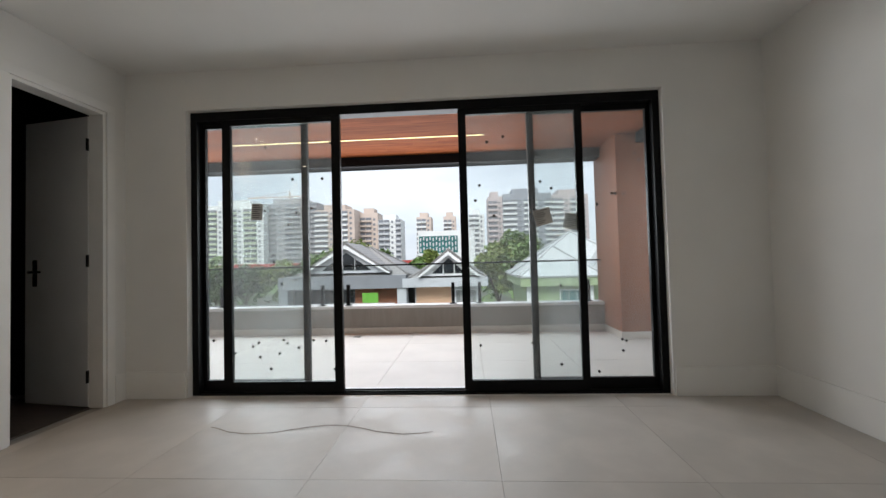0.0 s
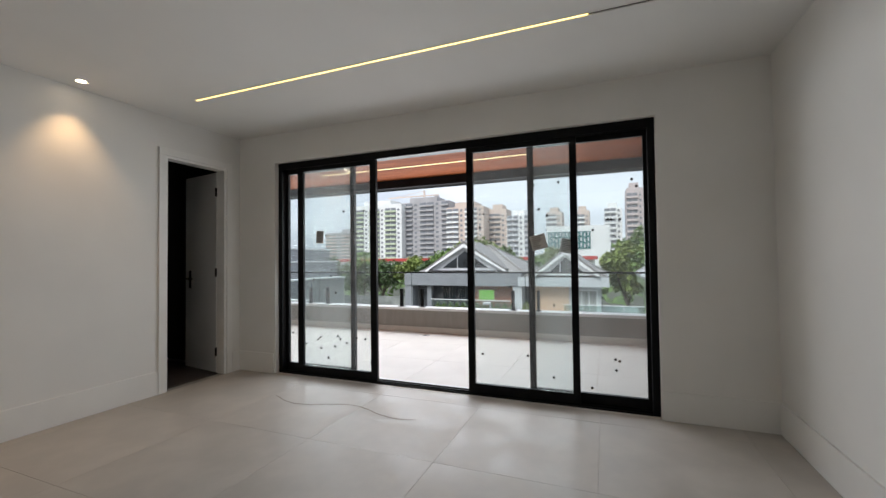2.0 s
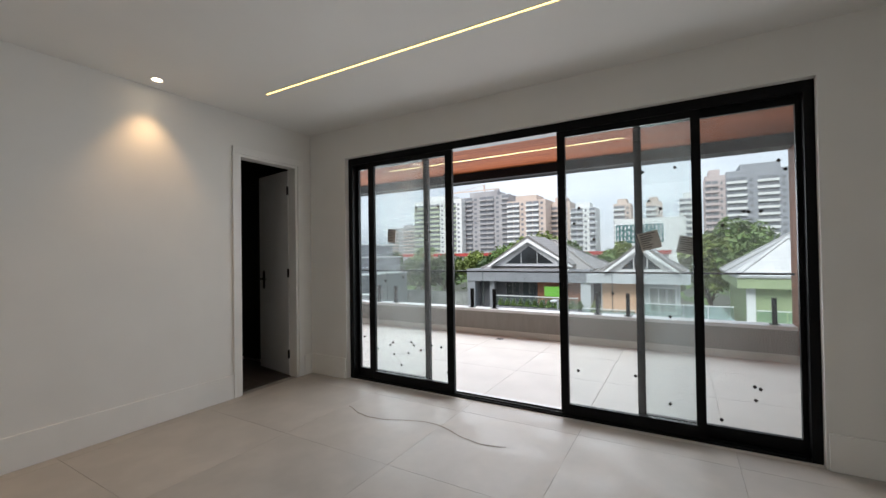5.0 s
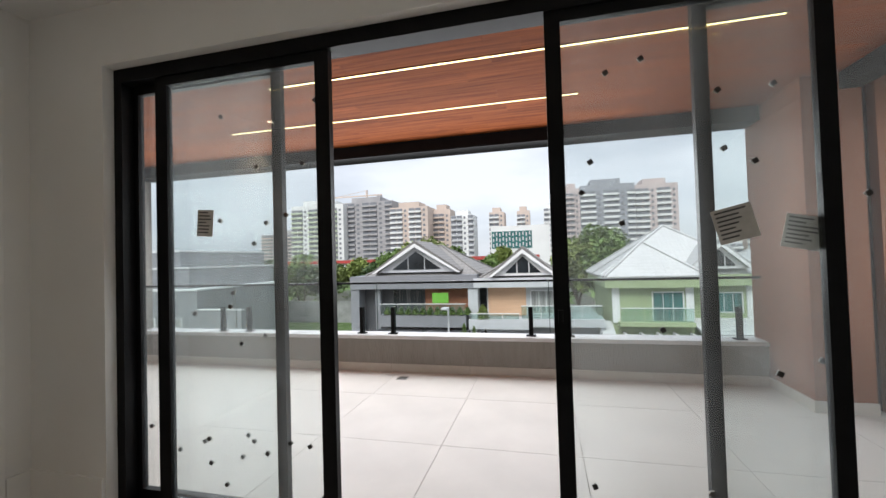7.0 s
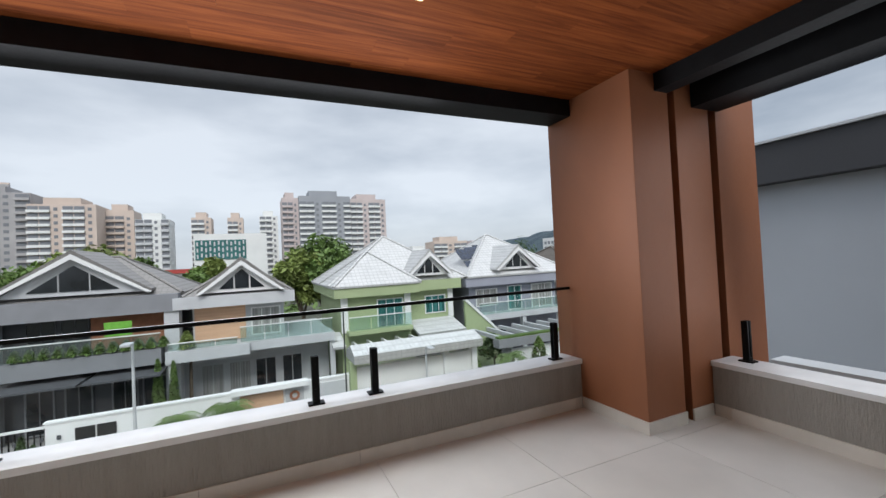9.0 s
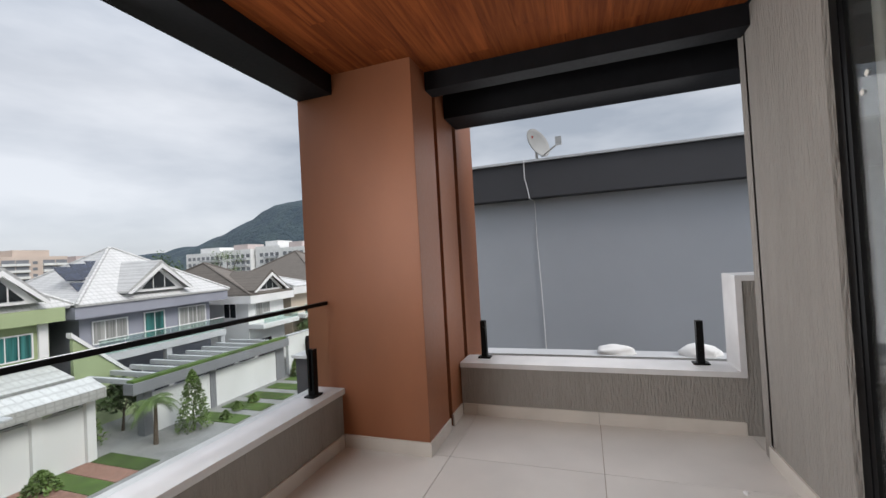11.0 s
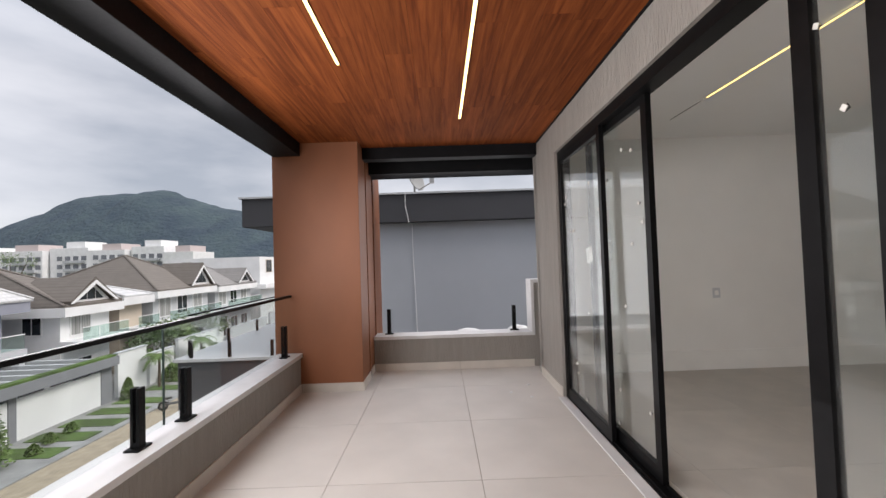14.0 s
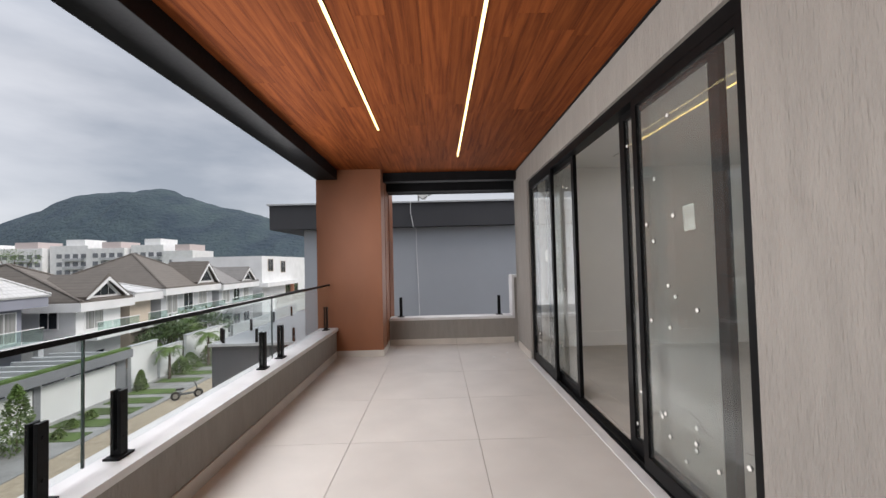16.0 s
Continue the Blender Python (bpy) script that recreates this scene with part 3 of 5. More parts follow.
def roof_mat(name, color, rough=0.6, course=0.34):
    """Clay or cement roof tiles in courses down the slope."""
    m = mat(name, color, rough, var=0.06, scale=1.6)
    n, l = m.node_tree.nodes, m.node_tree.links
    co = n.new("ShaderNodeTexCoord")
    bp = n.new("ShaderNodeBump")
    bp.inputs["Strength"].default_value, bp.inputs["Distance"].default_value = 0.9, 0.06
    sx = n.new("ShaderNodeSeparateXYZ")
    l.new(co.outputs["Object"], sx.inputs["Vector"])
    waves = []
    for key, step in (("X", 0.30), ("Y", 0.30), ("Z", course * 0.6)):
        d = n.new("ShaderNodeMath")
        d.operation = 'DIVIDE'
        d.inputs[1].default_value = step
        fr = n.new("ShaderNodeMath")
        fr.operation = 'FRACT'
        l.new(sx.outputs[key], d.inputs[0])
        l.new(d.outputs[0], fr.inputs[0])
        waves.append(fr)
    s = n.new("ShaderNodeMath")
    s.operation = 'MULTIPLY_ADD'
    s.inputs[1].default_value = 1.6
    l.new(waves[2].outputs[0], s.inputs[0])
    l.new(waves[0].outputs[0], s.inputs[2])
    l.new(s.outputs[0], bp.inputs["Height"])
    b = n["Principled BSDF"]
    l.new(bp.outputs["Normal"], b.inputs["Normal"])
    # open joints between the tiles
    old = b.inputs["Base Color"].links[0].from_socket
    worst = None
    for fr, edge in ((waves[2], 0.22), (waves[0], 0.16)):
        lt = n.new("ShaderNodeMath")
        lt.operation = 'LESS_THAN'
        lt.inputs[1].default_value = edge
        l.new(fr.outputs[0], lt.inputs[0])
        if worst is None:
            worst = lt
        else:
            mx = n.new("ShaderNodeMath")
            mx.operation = 'MAXIMUM'
            l.new(worst.outputs[0], mx.inputs[0])
            l.new(lt.outputs[0], mx.inputs[1])
            worst = mx
    amount = n.new("ShaderNodeMath")
    amount.operation = 'MULTIPLY'
    amount.inputs[1].default_value = 0.36
    l.new(worst.outputs[0], amount.inputs[0])
    mixc = n.new("ShaderNodeMix")
    mixc.data_type = 'RGBA'
    l.new(amount.outputs[0], mixc.inputs["Factor"])
    l.new(old, mixc.inputs["A"])
    mixc.inputs["B"].default_value = (*(c * 0.45 for c in color), 1)
    l.new(mixc.outputs["Result"], b.inputs["Base Color"])
    return m


M_ROOFG = roof_mat("grey cement roof tiles", (0.30, 0.285, 0.27))
M_ROOFD = roof_mat("weathered brown grey tiles", (0.20, 0.175, 0.15))
M_ROOFW = roof_mat("whitewashed roof tiles", (0.66, 0.66, 0.65))
M_GREY = mat("mid grey house paint", (0.24, 0.245, 0.26), 0.8, var=0.06, scale=0.8)
M_DKGREY = mat("dark grey house paint", (0.075, 0.078, 0.085), 0.8, var=0.08, scale=0.8)
M_LTGREY = mat("pale grey house paint", (0.52, 0.53, 0.54), 0.8, var=0.05, scale=0.8)
M_WHITE = mat("white house paint", (0.80, 0.80, 0.79), 0.8, var=0.05, scale=0.7)
M_GREEN = mat("green house paint", (0.36, 0.43, 0.24), 0.8, var=0.05, scale=0.7)
M_LILAC = mat("blue grey house paint", (0.30, 0.31, 0.36), 0.8, var=0.05, scale=0.7)
M_PEACH = mat("peach wall boards", (0.66, 0.42, 0.27), 0.8, var=0.07, scale=1.0, stretch=(0.5, 1, 9))
M_BRICK = mat("reddish wall cladding", (0.36, 0.15, 0.08), 0.8, var=0.12, scale=3.0)
M_SAND = mat("sandy wall paint", (0.55, 0.47, 0.38), 0.8, var=0.06, scale=1)
M_TEAL = mat("tinted window glass", (0.06, 0.22, 0.21), 0.1, var=0.3, scale=1.2, stretch=(6, 1, 0.2))
M_PANE = mat("dark window glass", (0.03, 0.036, 0.042), 0.06, var=0.3, scale=0.6)
M_CURTAIN = mat("curtained window", (0.42, 0.42, 0.40), 0.4, var=0.25, scale=2.0, stretch=(6, 1, 0.1))
M_FENCEGLASS = glass_mat("greenish balcony glass", (0.78, 0.89, 0.86), 0.06)
M_GRASS = mat("mown grass", (0.10, 0.17, 0.035), 0.9, var=0.25, scale=0.8, bump=0.8, bump_scale=30)
M_GROUND = mat("dry ground", (0.17, 0.17, 0.13), 0.95, var=0.2, scale=0.05)
M_PAVE = mat("beige interlocking paving", (0.42, 0.35, 0.25), 0.9, var=0.12, scale=3, bump=0.5, bump_scale=12)
M_ASPH = mat("grey asphalt", (0.16, 0.155, 0.15), 0.9, var=0.12, scale=1.2, bump=0.3, bump_scale=40)
M_CONC = mat("grey concrete", (0.33, 0.33, 0.32), 0.9, var=0.15, scale=0.9)
M_LEAF = mat("green leaves", (0.17, 0.27, 0.065), 0.6, var=0.3, scale=0.7, lo=0.3, hi=0.7)
M_LEAF2 = mat("yellowish green leaves", (0.27, 0.34, 0.085), 0.6, var=0.3, scale=0.7, lo=0.3, hi=0.7)
M_LEAF3 = mat("dark green leaves", (0.10, 0.17, 0.05), 0.6, var=0.3, scale=0.7)
M_BARK = mat("tree bark", (0.13, 0.10, 0.07), 0.9, var=0.2, scale=6, bump=0.6)
M_SOLAR = mat("solar panel", (0.03, 0.04, 0.07), 0.2, var=0.2, scale=2)
# distance haze is put into the hill's blue-grey colours
M_HILL = mat("haze-blue forested hillside", (0.062, 0.092, 0.10), 0.95, dark=(0.035, 0.055, 0.075), scale=0.02, bump=1.0, bump_scale=0.12, depth=6.0)
M_RED = mat("red sheet roof", (0.45, 0.06, 0.05), 0.6, var=0.1, scale=0.5)
M_NBWALL = mat("blue grey neighbour wall", (0.43, 0.45, 0.48), 0.8, var=0.04, scale=0.6, bump=0.15)
M_NBBAND = mat("charcoal fascia paint", (0.055, 0.055, 0.06), 0.8, var=0.06, scale=0.8)

# ---------- ground and street ----------
structure("ground", boxes((-2500, -2500, GZ - 0.4, 2500, 2500, GZ - 0.2)), M_GROUND, "wide open ground reaching the horizon", "ground")
structure("road", boxes((-90, 9.0, GZ - 0.199, 160, 15.5, GZ - 0.06)), M_ASPH, "grey asphalt lane of the street", "road")
structure("road_paving", boxes((-90, 15.75, GZ - 0.199, 160, 18.7, GZ - 0.055)), M_PAVE, "beige interlocking paving of the street", "road")
structure("kerb", boxes((-90, 15.5, GZ - 0.199, 160, 15.75, GZ - 0.03)), M_LTGREY, "pale flush kerb between the lanes", "kerb")
structure("pavement", boxes((-90, 18.7, GZ - 0.199, 160, 60.0, GZ)), M_CONC, "grey concrete pavement and forecourts", "pavement")
structure("lawn", boxes((-70, 19.5, GZ, -12.6, 48, GZ + 0.04)), M_GRASS, "large mown green lawn", "lawn")
structure("garden_wall", boxes((-70, 48, GZ, -12.6, 48.3, GZ + 2.9)), M_CONC, "long stained grey plot wall", "wall")
for x in (18.6, 20.4, 22.2, 24.0, 25.8, 28.5, 30.5, 33, 36, 39):
    structure("verge", boxes((x, 19.2, GZ, x + 1.1, 22.2, GZ + 0.035)), M_GRASS, "strip of grass in the pavement", "lawn")


M_BRICKPAVE = mat("reddish brick paving", (0.36, 0.20, 0.15), 0.9, var=0.15, scale=5, bump=0.5, bump_scale=14)
for k in range(8):
    structure("forecourt_strip", boxes((7.3 + k * 0.92, 19.3, GZ, 8.18 + k * 0.92, 22.5, GZ + 0.03)), M_GRASS if k % 2 else M_BRICKPAVE,
              "strip of grass in the forecourt" if k % 2 else "strip of reddish brick paving in the forecourt", "paving")


def window_unit(owner, x, y, z, w, h, pane=M_PANE, leaves=2, axis='y', frame=M_WHITE):
    """A framed window standing 6 cm proud of a wall that faces the street."""
    def bx(a, b, c, d, e, f):
        return boxes((a, b, c, d, e, f)) if axis == 'y' else boxes((b, a, c, e, d, f))
    t = 0.07
    wn_ = part("window", boxes((x, y - 0.05, z, x + t, y + 0.02, z + h), (x + w - t, y - 0.05, z, x + w, y + 0.02, z + h), (x + t, y - 0.05, z, x + w - t, y + 0.02, z + t),
                               (x + t, y - 0.05, z + h - t, x + w - t, y + 0.02, z + h)) if axis == 'y' else
               boxes((y - 0.05, x, z, y + 0.02, x + t, z + h), (y - 0.05, x + w - t, z, y + 0.02, x + w, z + h), (y - 0.05, x + t, z, y + 0.02, x + w - t, z + t),
                     (y - 0.05, x + t, z + h - t, y + 0.02, x + w - t, z + h)), frame, owner)
    s = (w - 2 * t) / leaves
    for i in range(leaves):
        part("pane", bx(x + t + i * s + 0.02, y - 0.02, z + t, x + t + (i + 1) * s - 0.02, y - 0.005, z + h - t), pane, wn_)
        if i:
            part("mullion", bx(x + t + i * s - 0.02, y - 0.045, z + t, x + t + i * s + 0.02, y, z + h - t), frame, wn_)


def hip(owner, x0, x1, y0, y1, ze, za, material, inset=None, th=0.12):
    """A hipped roof with a real thickness and ridge caps."""
    cy = (y0 + y1) / 2
    r = inset if inset is not None else (y1 - y0) / 2
    r = min(r, (x1 - x0) / 2)
    bm = bmesh.new()
    lo = [bm.verts.new(p) for p in ((x0, y0, ze - th), (x1, y0, ze - th), (x1, y1, ze - th), (x0, y1, ze - th))]
    ed = [bm.verts.new(p) for p in ((x0, y0, ze), (x1, y0, ze), (x1, y1, ze), (x0, y1, ze))]
    a, b = bm.verts.new((x0 + r, cy, za)), bm.verts.new((x1 - r + 0.01, cy, za))
    bm.faces.new(lo[::-1])
    for i in range(4):
        bm.faces.new((lo[i], lo[(i + 1) % 4], ed[(i + 1) % 4], ed[i]))
    bm.faces.new((ed[0], ed[1], b, a))
    bm.faces.new((ed[1], ed[2], b))
    bm.faces.new((ed[2], ed[3], a, b))
    bm.faces.new((ed[3], ed[0], a))
    roof = part("roof", bm, material, owner)
    caps = bmesh.new()
    for p, q in (((x0, y0, ze), (x0 + r, cy, za)), ((x1, y0, ze), (x1 - r, cy, za)), ((x1, y1, ze), (x1 - r, cy, za)), ((x0, y1, ze), (x0 + r, cy, za))):
        tube(caps, p, q, 0.11, n=6)
    if x1 - x0 > 2 * r + 0.1:
        tube(caps, (x0 + r, cy, za), (x1 - r, cy, za), 0.11, n=6)
    part("ridge_cap", caps, material, roof)
    return roof


def gable(owner, x0, x1, y, depth, ze, za, roofm, wallm, panes=3):
    """A street-facing gable: two sloping planes, a trimmed front and its window."""
    cx = (x0 + x1) / 2
    o = 0.14
    bm = bmesh.new()
    prism(bm, [(x0 - 0.3, ze), (cx, za), (x1 + 0.3, ze), (x1 + 0.3, ze + o), (cx, za + o * 1.5), (x0 - 0.3, ze + o)], y - 0.35, y + depth, 'y')
    g = part("gable_roof", bm, roofm, owner)
    bm = prism(bmesh.new(), [(x0, ze), (x1, ze), (cx, za - 0.06)], y, y + 0.15, 'y')
    part("gable_wall", bm, wallm, g)
    bm = bmesh.new()
    prism(bm, [(x0 - 0.34, ze - 0.04), (cx, za - 0.02), (x1 + 0.34, ze - 0.04), (x1 + 0.1, ze - 0.04), (cx, za - 0.30), (x0 - 0.1, ze - 0.04)], y - 0.42, y - 0.36, 'y')
    part("verge_board", bm, M_WHITE, g)
    h = za - ze
    sc = 0.62
    hw = (x1 - x0) / 2 * sc
    zb, zt = ze + h * 0.10, ze + h * 0.10 + h * sc
    for i in range(panes):
        a, b = cx - hw + 2 * hw * i / panes + 0.04, cx - hw + 2 * hw * (i + 1) / panes - 0.04

        def roofline(u):
            return zb + (zt - zb) * (1 - abs(u - cx) / hw)
        pts = [(a, zb), (b, zb), (b, max(roofline(b), zb + 0.02))]
        if a < cx < b:
            pts.append((cx, zt))
        pts.append((a, max(roofline(a), zb + 0.02)))
        part("pane", prism(bmesh.new(), pts, y - 0.05, y - 0.02, 'y'), M_PANE, g)
    return g


def balustrade(owner, x0, x1, y, z, h=0.95, step=1.3, glassm=M_FENCEGLASS, railm=M_WHITE):
    n = max(1, round((x1 - x0) / step))
    s = (x1 - x0) / n
    for i in range(n):
        q = part("balcony_pane", boxes((x0 + i * s + 0.03, y, z + 0.06, x0 + (i + 1) * s - 0.03, y + 0.012, z + h)), glassm, owner)
        q.visible_shadow = False
    part("balcony_rail", boxes((x0, y - 0.02, z + h, x1, y + 0.03, z + h + 0.05)), railm, owner)


# ---------- the house with the dark fascia ----------
ha = thing("house", "grey two-storey house with a tiled hip roof and planted balcony", "house", at=(-0.35, 0, 0))
part("wall", boxes((-11.2, 28.2, GZ, -2.4, 37, -0.6)), M_DKGREY, ha)
part("fascia", boxes((-11.9, 27.0, -0.85, -2.0, 38.0, 0.12)), M_GREY, ha, "deep grey flat fascia")
hip(ha, -11.0, -1.9, 27.9, 37.5, 0.13, 2.45, M_ROOFG, inset=4.0)
gable(ha, -9.9, -3.6, 27.8, 4.6, 0.35, 2.55, M_ROOFG, M_LTGREY, 3)
part("column", boxes((-11.9, 27.1, GZ, -11.2, 28.2, -0.86)), M_GREY, ha)
part("column", boxes((-2.7, 27.1, GZ, -2.0, 28.2, -0.86)), M_LTGREY, ha)
part("column", boxes((-10.0, 27.4, GZ, -9.6, 27.8, -0.86)), M_GREY, ha)
part("balcony", boxes((-9.3, 26.6, -3.6, -2.8, 28.2, -2.75)), M_GREY, ha, "grey planted balcony")
part("cladding", boxes((-6.2, 28.1, -2.7, -2.8, 28.19, -0.9)), M_BRICK, ha, "reddish clad wall")
for x in (-8.9, -7.5):
    window_unit(ha, x, 28.18, -2.7, 1.25, 1.8, M_PANE, 2, frame=M_DKGREY)
part("banner", boxes((-5.3, 26.85, -1.9, -4.1, 26.87, -1.15)), mat("green cloth", (0.16, 0.42, 0.05), 0.8, var=0.1), ha, "small green banner")
balustrade(ha, -9.3, -2.8, 26.62, -2.75, 0.8)
part("awning", boxes((-9.6, 25.2, -3.95, -6.0, 28.1, -3.85)), M_DKGREY, ha, "dark awning over the patio")
part("awning", boxes((-5.8, 25.2, -3.95, -2.6, 28.1, -3.85)), M_DKGREY, ha, "dark awning over the patio")
for x in (-9.0, -7.4, -5.4, -4.0):
    window_unit(ha, x, 28.18, GZ + 0.1, 1.2, 2.3, M_PANE, 2, frame=M_GREY)

# ---------- the peach and grey house ----------
hb = thing("house", "peach and grey house with a tiled gable and glass balcony", "house", at=(-0.2, 0, 0))
part("wall", boxes((-1.6, 28.0, -3.04, 3.4, 36, -0.5)), M_LTGREY, hb)
part("fascia", boxes((-2.4, 26.9, -0.82, 4.0, 36.6, -0.15)), M_LTGREY, hb, "pale grey flat fascia")
hip(hb, -2.0, 3.9, 27.2, 36.2, -0.14, 1.7, M_ROOFG, inset=2.9)
gable(hb, -0.9, 3.1, 27.0, 6.5, 0.0, 1.85, M_ROOFG, M_WHITE, 3)
part("cladding", boxes((-1.5, 27.9, -2.9, 1.2, 27.99, -0.85)), M_PEACH, hb, "peach boarded wall")
window_unit(hb, 1.5, 27.98, -2.8, 1.7, 1.7, M_CURTAIN, 3)
part("wall", boxes((-2.7, 29, GZ, 6.2, 35, -3.05)), M_LTGREY, hb)
part("balcony", boxes((-2.7, 26.2, -3.62, 1.4, 28, -2.98), (1.4, 26.6, -3.5, 6.3, 28.9, -3.0)), M_LTGREY, hb, "pale grey balcony slab")
balustrade(hb, 0.9, 6.2, 26.65, -3.0, 0.9)
balustrade(hb, -2.6, 0.8, 26.25, -2.98, 0.4)
for x in (-1.4, 0.1, 1.6, 3.2):
    window_unit(hb, x, 28.97, GZ + 0.05, 1.3, 2.4, M_CURTAIN if x < 1.5 else M_PANE, 2, frame=M_LTGREY)
part("column", boxes((-2.6, 26.4, GZ, -2.3, 26.7, -3.63)), M_LTGREY, hb)
part("column", boxes((6.0, 26.8, GZ, 6.3, 27.1, -3.51)), M_LTGREY, hb)

# ---------- the green house ----------
hg = thing("house", "green house with whitewashed tile roof and teal windows", "house", at=(-0.3, 0, 0))
part("wall", boxes((7.0, 27.6, GZ, 11.9, 37, -0.9)), M_GREEN, hg)
part("wall", boxes((11.92, 28.6, GZ, 15.8, 37, -0.9)), M_GREEN, hg)
part("fascia", boxes((6.5, 26.9, -0.95, 12.4, 37.6, -0.22), (12.4, 27.9, -0.95, 16.2, 37.6, -0.22)), M_GREEN, hg, "green eaves band")
hip(hg, 6.4, 17.0, 28.4, 37.8, -0.2, 3.4, M_ROOFW, inset=5.3)
hip(hg, 6.45, 12.5, 26.8, 33.0, -0.19, 2.1, M_ROOFW, inset=3.0)
gable(hg, 12.1, 15.2, 28.1, 5, 0.15, 1.9, M_ROOFW, M_WHITE, 3)
for x in (7.0, 11.45):
    part("column", boxes((x, 27.45, -3.3, x + 0.45, 27.59, -0.95)), M_WHITE, hg, "white corner pilaster")
part("column", boxes((15.3, 28.45, -3.3, 15.7, 28.59, -0.95)), M_WHITE, hg, "white corner pilaster")
window_unit(hg, 9.45, 27.55, -3.25, 1.9, 2.0, M_TEAL, 3)
window_unit(hg, 13.4, 28.55, -2.75, 1.7, 1.35, M_TEAL, 3)
part("balcony", boxes((7.3, 26.6, -3.4, 11.7, 27.6, -3.15)), M_GREEN, hg)
balustrade(hg, 7.35, 11.65, 26.65, -3.15, 0.9)
bm = prism(bmesh.new(), [(26.2, -3.75), (28.6, -3.1), (28.6, -3.25), (26.2, -3.9)], 11.95, 15.6, 'x')
part("porch_roof", bm, M_ROOFW, hg, "small white tiled porch roof")
bm = prism(bmesh.new(), [(26.2, -3.9), (28.3, -3.3), (28.3, -3.45), (26.2, -4.05)], 6.2, 7.0, 'x')
part("porch_roof", bm, M_ROOFW, hg, "small white tiled porch roof")
window_unit(hg, 12.4, 28.55, GZ + 0.2, 2.6, 2.2, M_PANE, 3)
bm = prism(bmesh.new(), [(16.0, -1.9), (19.9, -5.6), (19.9, GZ), (16.0, GZ)], 27.0, 27.25, 'y')
part("slanted_wall", bm, M_GREEN, hg, "green slanted side wall")
bm = prism(bmesh.new(), [(15.9, -1.8), (19.95, -5.62), (19.95, -5.4), (15.9, -1.55)], 26.9, 27.35, 'y')
part("slanted_cap", bm, M_WHITE, hg, "white sloping cap")
for x in (7.6, 8.6, 9.6, 10.6, 11.6, 12.6):
    part("pergola_beam", boxes((x, 23.7, -4.15, x + 0.13, 27.5, -3.9)), M_WHITE, hg, "white pergola beam")
gar = thing("garage", "white garage gate below a whitewashed tile canopy", "garage", at=(-0.75, 0, 0.25))
part("canopy", prism(bmesh.new(), [(21.7, -3.85), (22.8, -3.45), (23.9, -3.85), (23.9, -4.3), (21.7, -4.3)], 7.0, 14.8, 'x'), M_ROOFW, gar)
for x in (6.9, 12.5, 14.4):
    part("post", boxes((x, 22.4, GZ - 0.25, x + 0.35, 22.9, -4.31)), M_WHITE if x > 12 else M_GREEN, gar)
part("gate", boxes((7.26, 22.6, GZ - 0.25, 12.49, 22.7, -4.7)), M_WHITE, gar)
part("gate", boxes((12.86, 22.6, GZ - 0.25, 14.39, 22.7, -4.7)), M_WHITE, gar)
for i in range(3):
    part("louvre", boxes((7.26, 22.6, -4.66 + i * 0.11, 14.39, 22.64, -4.60 + i * 0.11)), M_LTGREY, gar)

# ---------- the blue-grey house with solar panels ----------
hs_ = thing("house", "blue-grey house with whitewashed roof and solar panels", "house")
part("wall", boxes((17.0, 28.8, GZ, 25.6, 38, -0.9)), M_LILAC, hs_)
part("fascia", boxes((16.4, 28.0, -1.0, 26.6, 38.6, -0.22)), M_LILAC, hs_)
hip(hs_, 16.4, 26.7, 27.9, 38.7, -0.2, 3.3, M_ROOFW, inset=5.0)
gable(hs_, 19.3, 23.0, 28.0, 5, 0.2, 2.0, M_ROOFW, M_WHITE, 3)
for i in range(4):
    for j in range(2):
        sp = part("solar_panel", boxes((-0.5, -0.8, 0, 0.5, 0.8, 0.05), bevel=0.004), M_SOLAR, hs_, "dark solar panel")
        sp.matrix_basis = pose(17.9 + i * 1.02, 29.6 + j * 1.6 + i * 0.3, 0.55 + j * 1.03 + i * 0.17, 33, 0, 0)
window_unit(hs_, 17.6, 28.75, -2.7, 2.0, 1.4, M_CURTAIN, 3)
window_unit(hs_, 20.6, 28.75, -3.2, 1.4, 2.0, M_TEAL, 2)
window_unit(hs_, 23.0, 28.75, -3.2, 2.2, 2.0, M_CURTAIN, 3)
part("balcony", boxes((17.0, 27.2, -3.6, 25.6, 28.8, -3.2)), M_LTGREY, hs_)
balustrade(hs_, 17.05, 25.5, 27.25, -3.2, 0.9)
for x in (17.2, 21.0, 25.2):
    part("column", boxes((x, 27.3, GZ, x + 0.35, 27.65, -3.61)), M_LTGREY, hs_)
window_unit(hs_, 18.2, 28.75, GZ + 0.1, 2.2, 2.3, M_PANE, 2)
g2 = thing("garage", "long white garage front with a planted pergola roof", "garage")
part("wall", boxes((16.3, 22.7, GZ, 16.75, 23.2, -4.25), (25.7, 22.7, GZ, 26.5, 23.2, -4.2)), M_GREY, g2)
part("lintel", boxes((15.5, 22.2, -4.55, 26.5, 22.9, -4.0)), M_GREY, g2)
part("planting", boxes((15.6, 22.3, -4.0, 26.4, 22.8, -3.88)), M_GRASS, g2, "strip of grass on the roof edge")
for x0, x1 in ((16.78, 20.2), (20.6, 25.68)):
    part("gate", boxes((x0, 22.75, GZ, x1, 22.85, -4.85)), M_WHITE, g2)
    for k in range(3):
        d = (x1 - x0) / 3
        part("slot", boxes((x0 + k * d + 0.2, 22.78, -4.8, x0 + (k + 1) * d - 0.2, 22.84, -4.62)), M_PANE, g2)
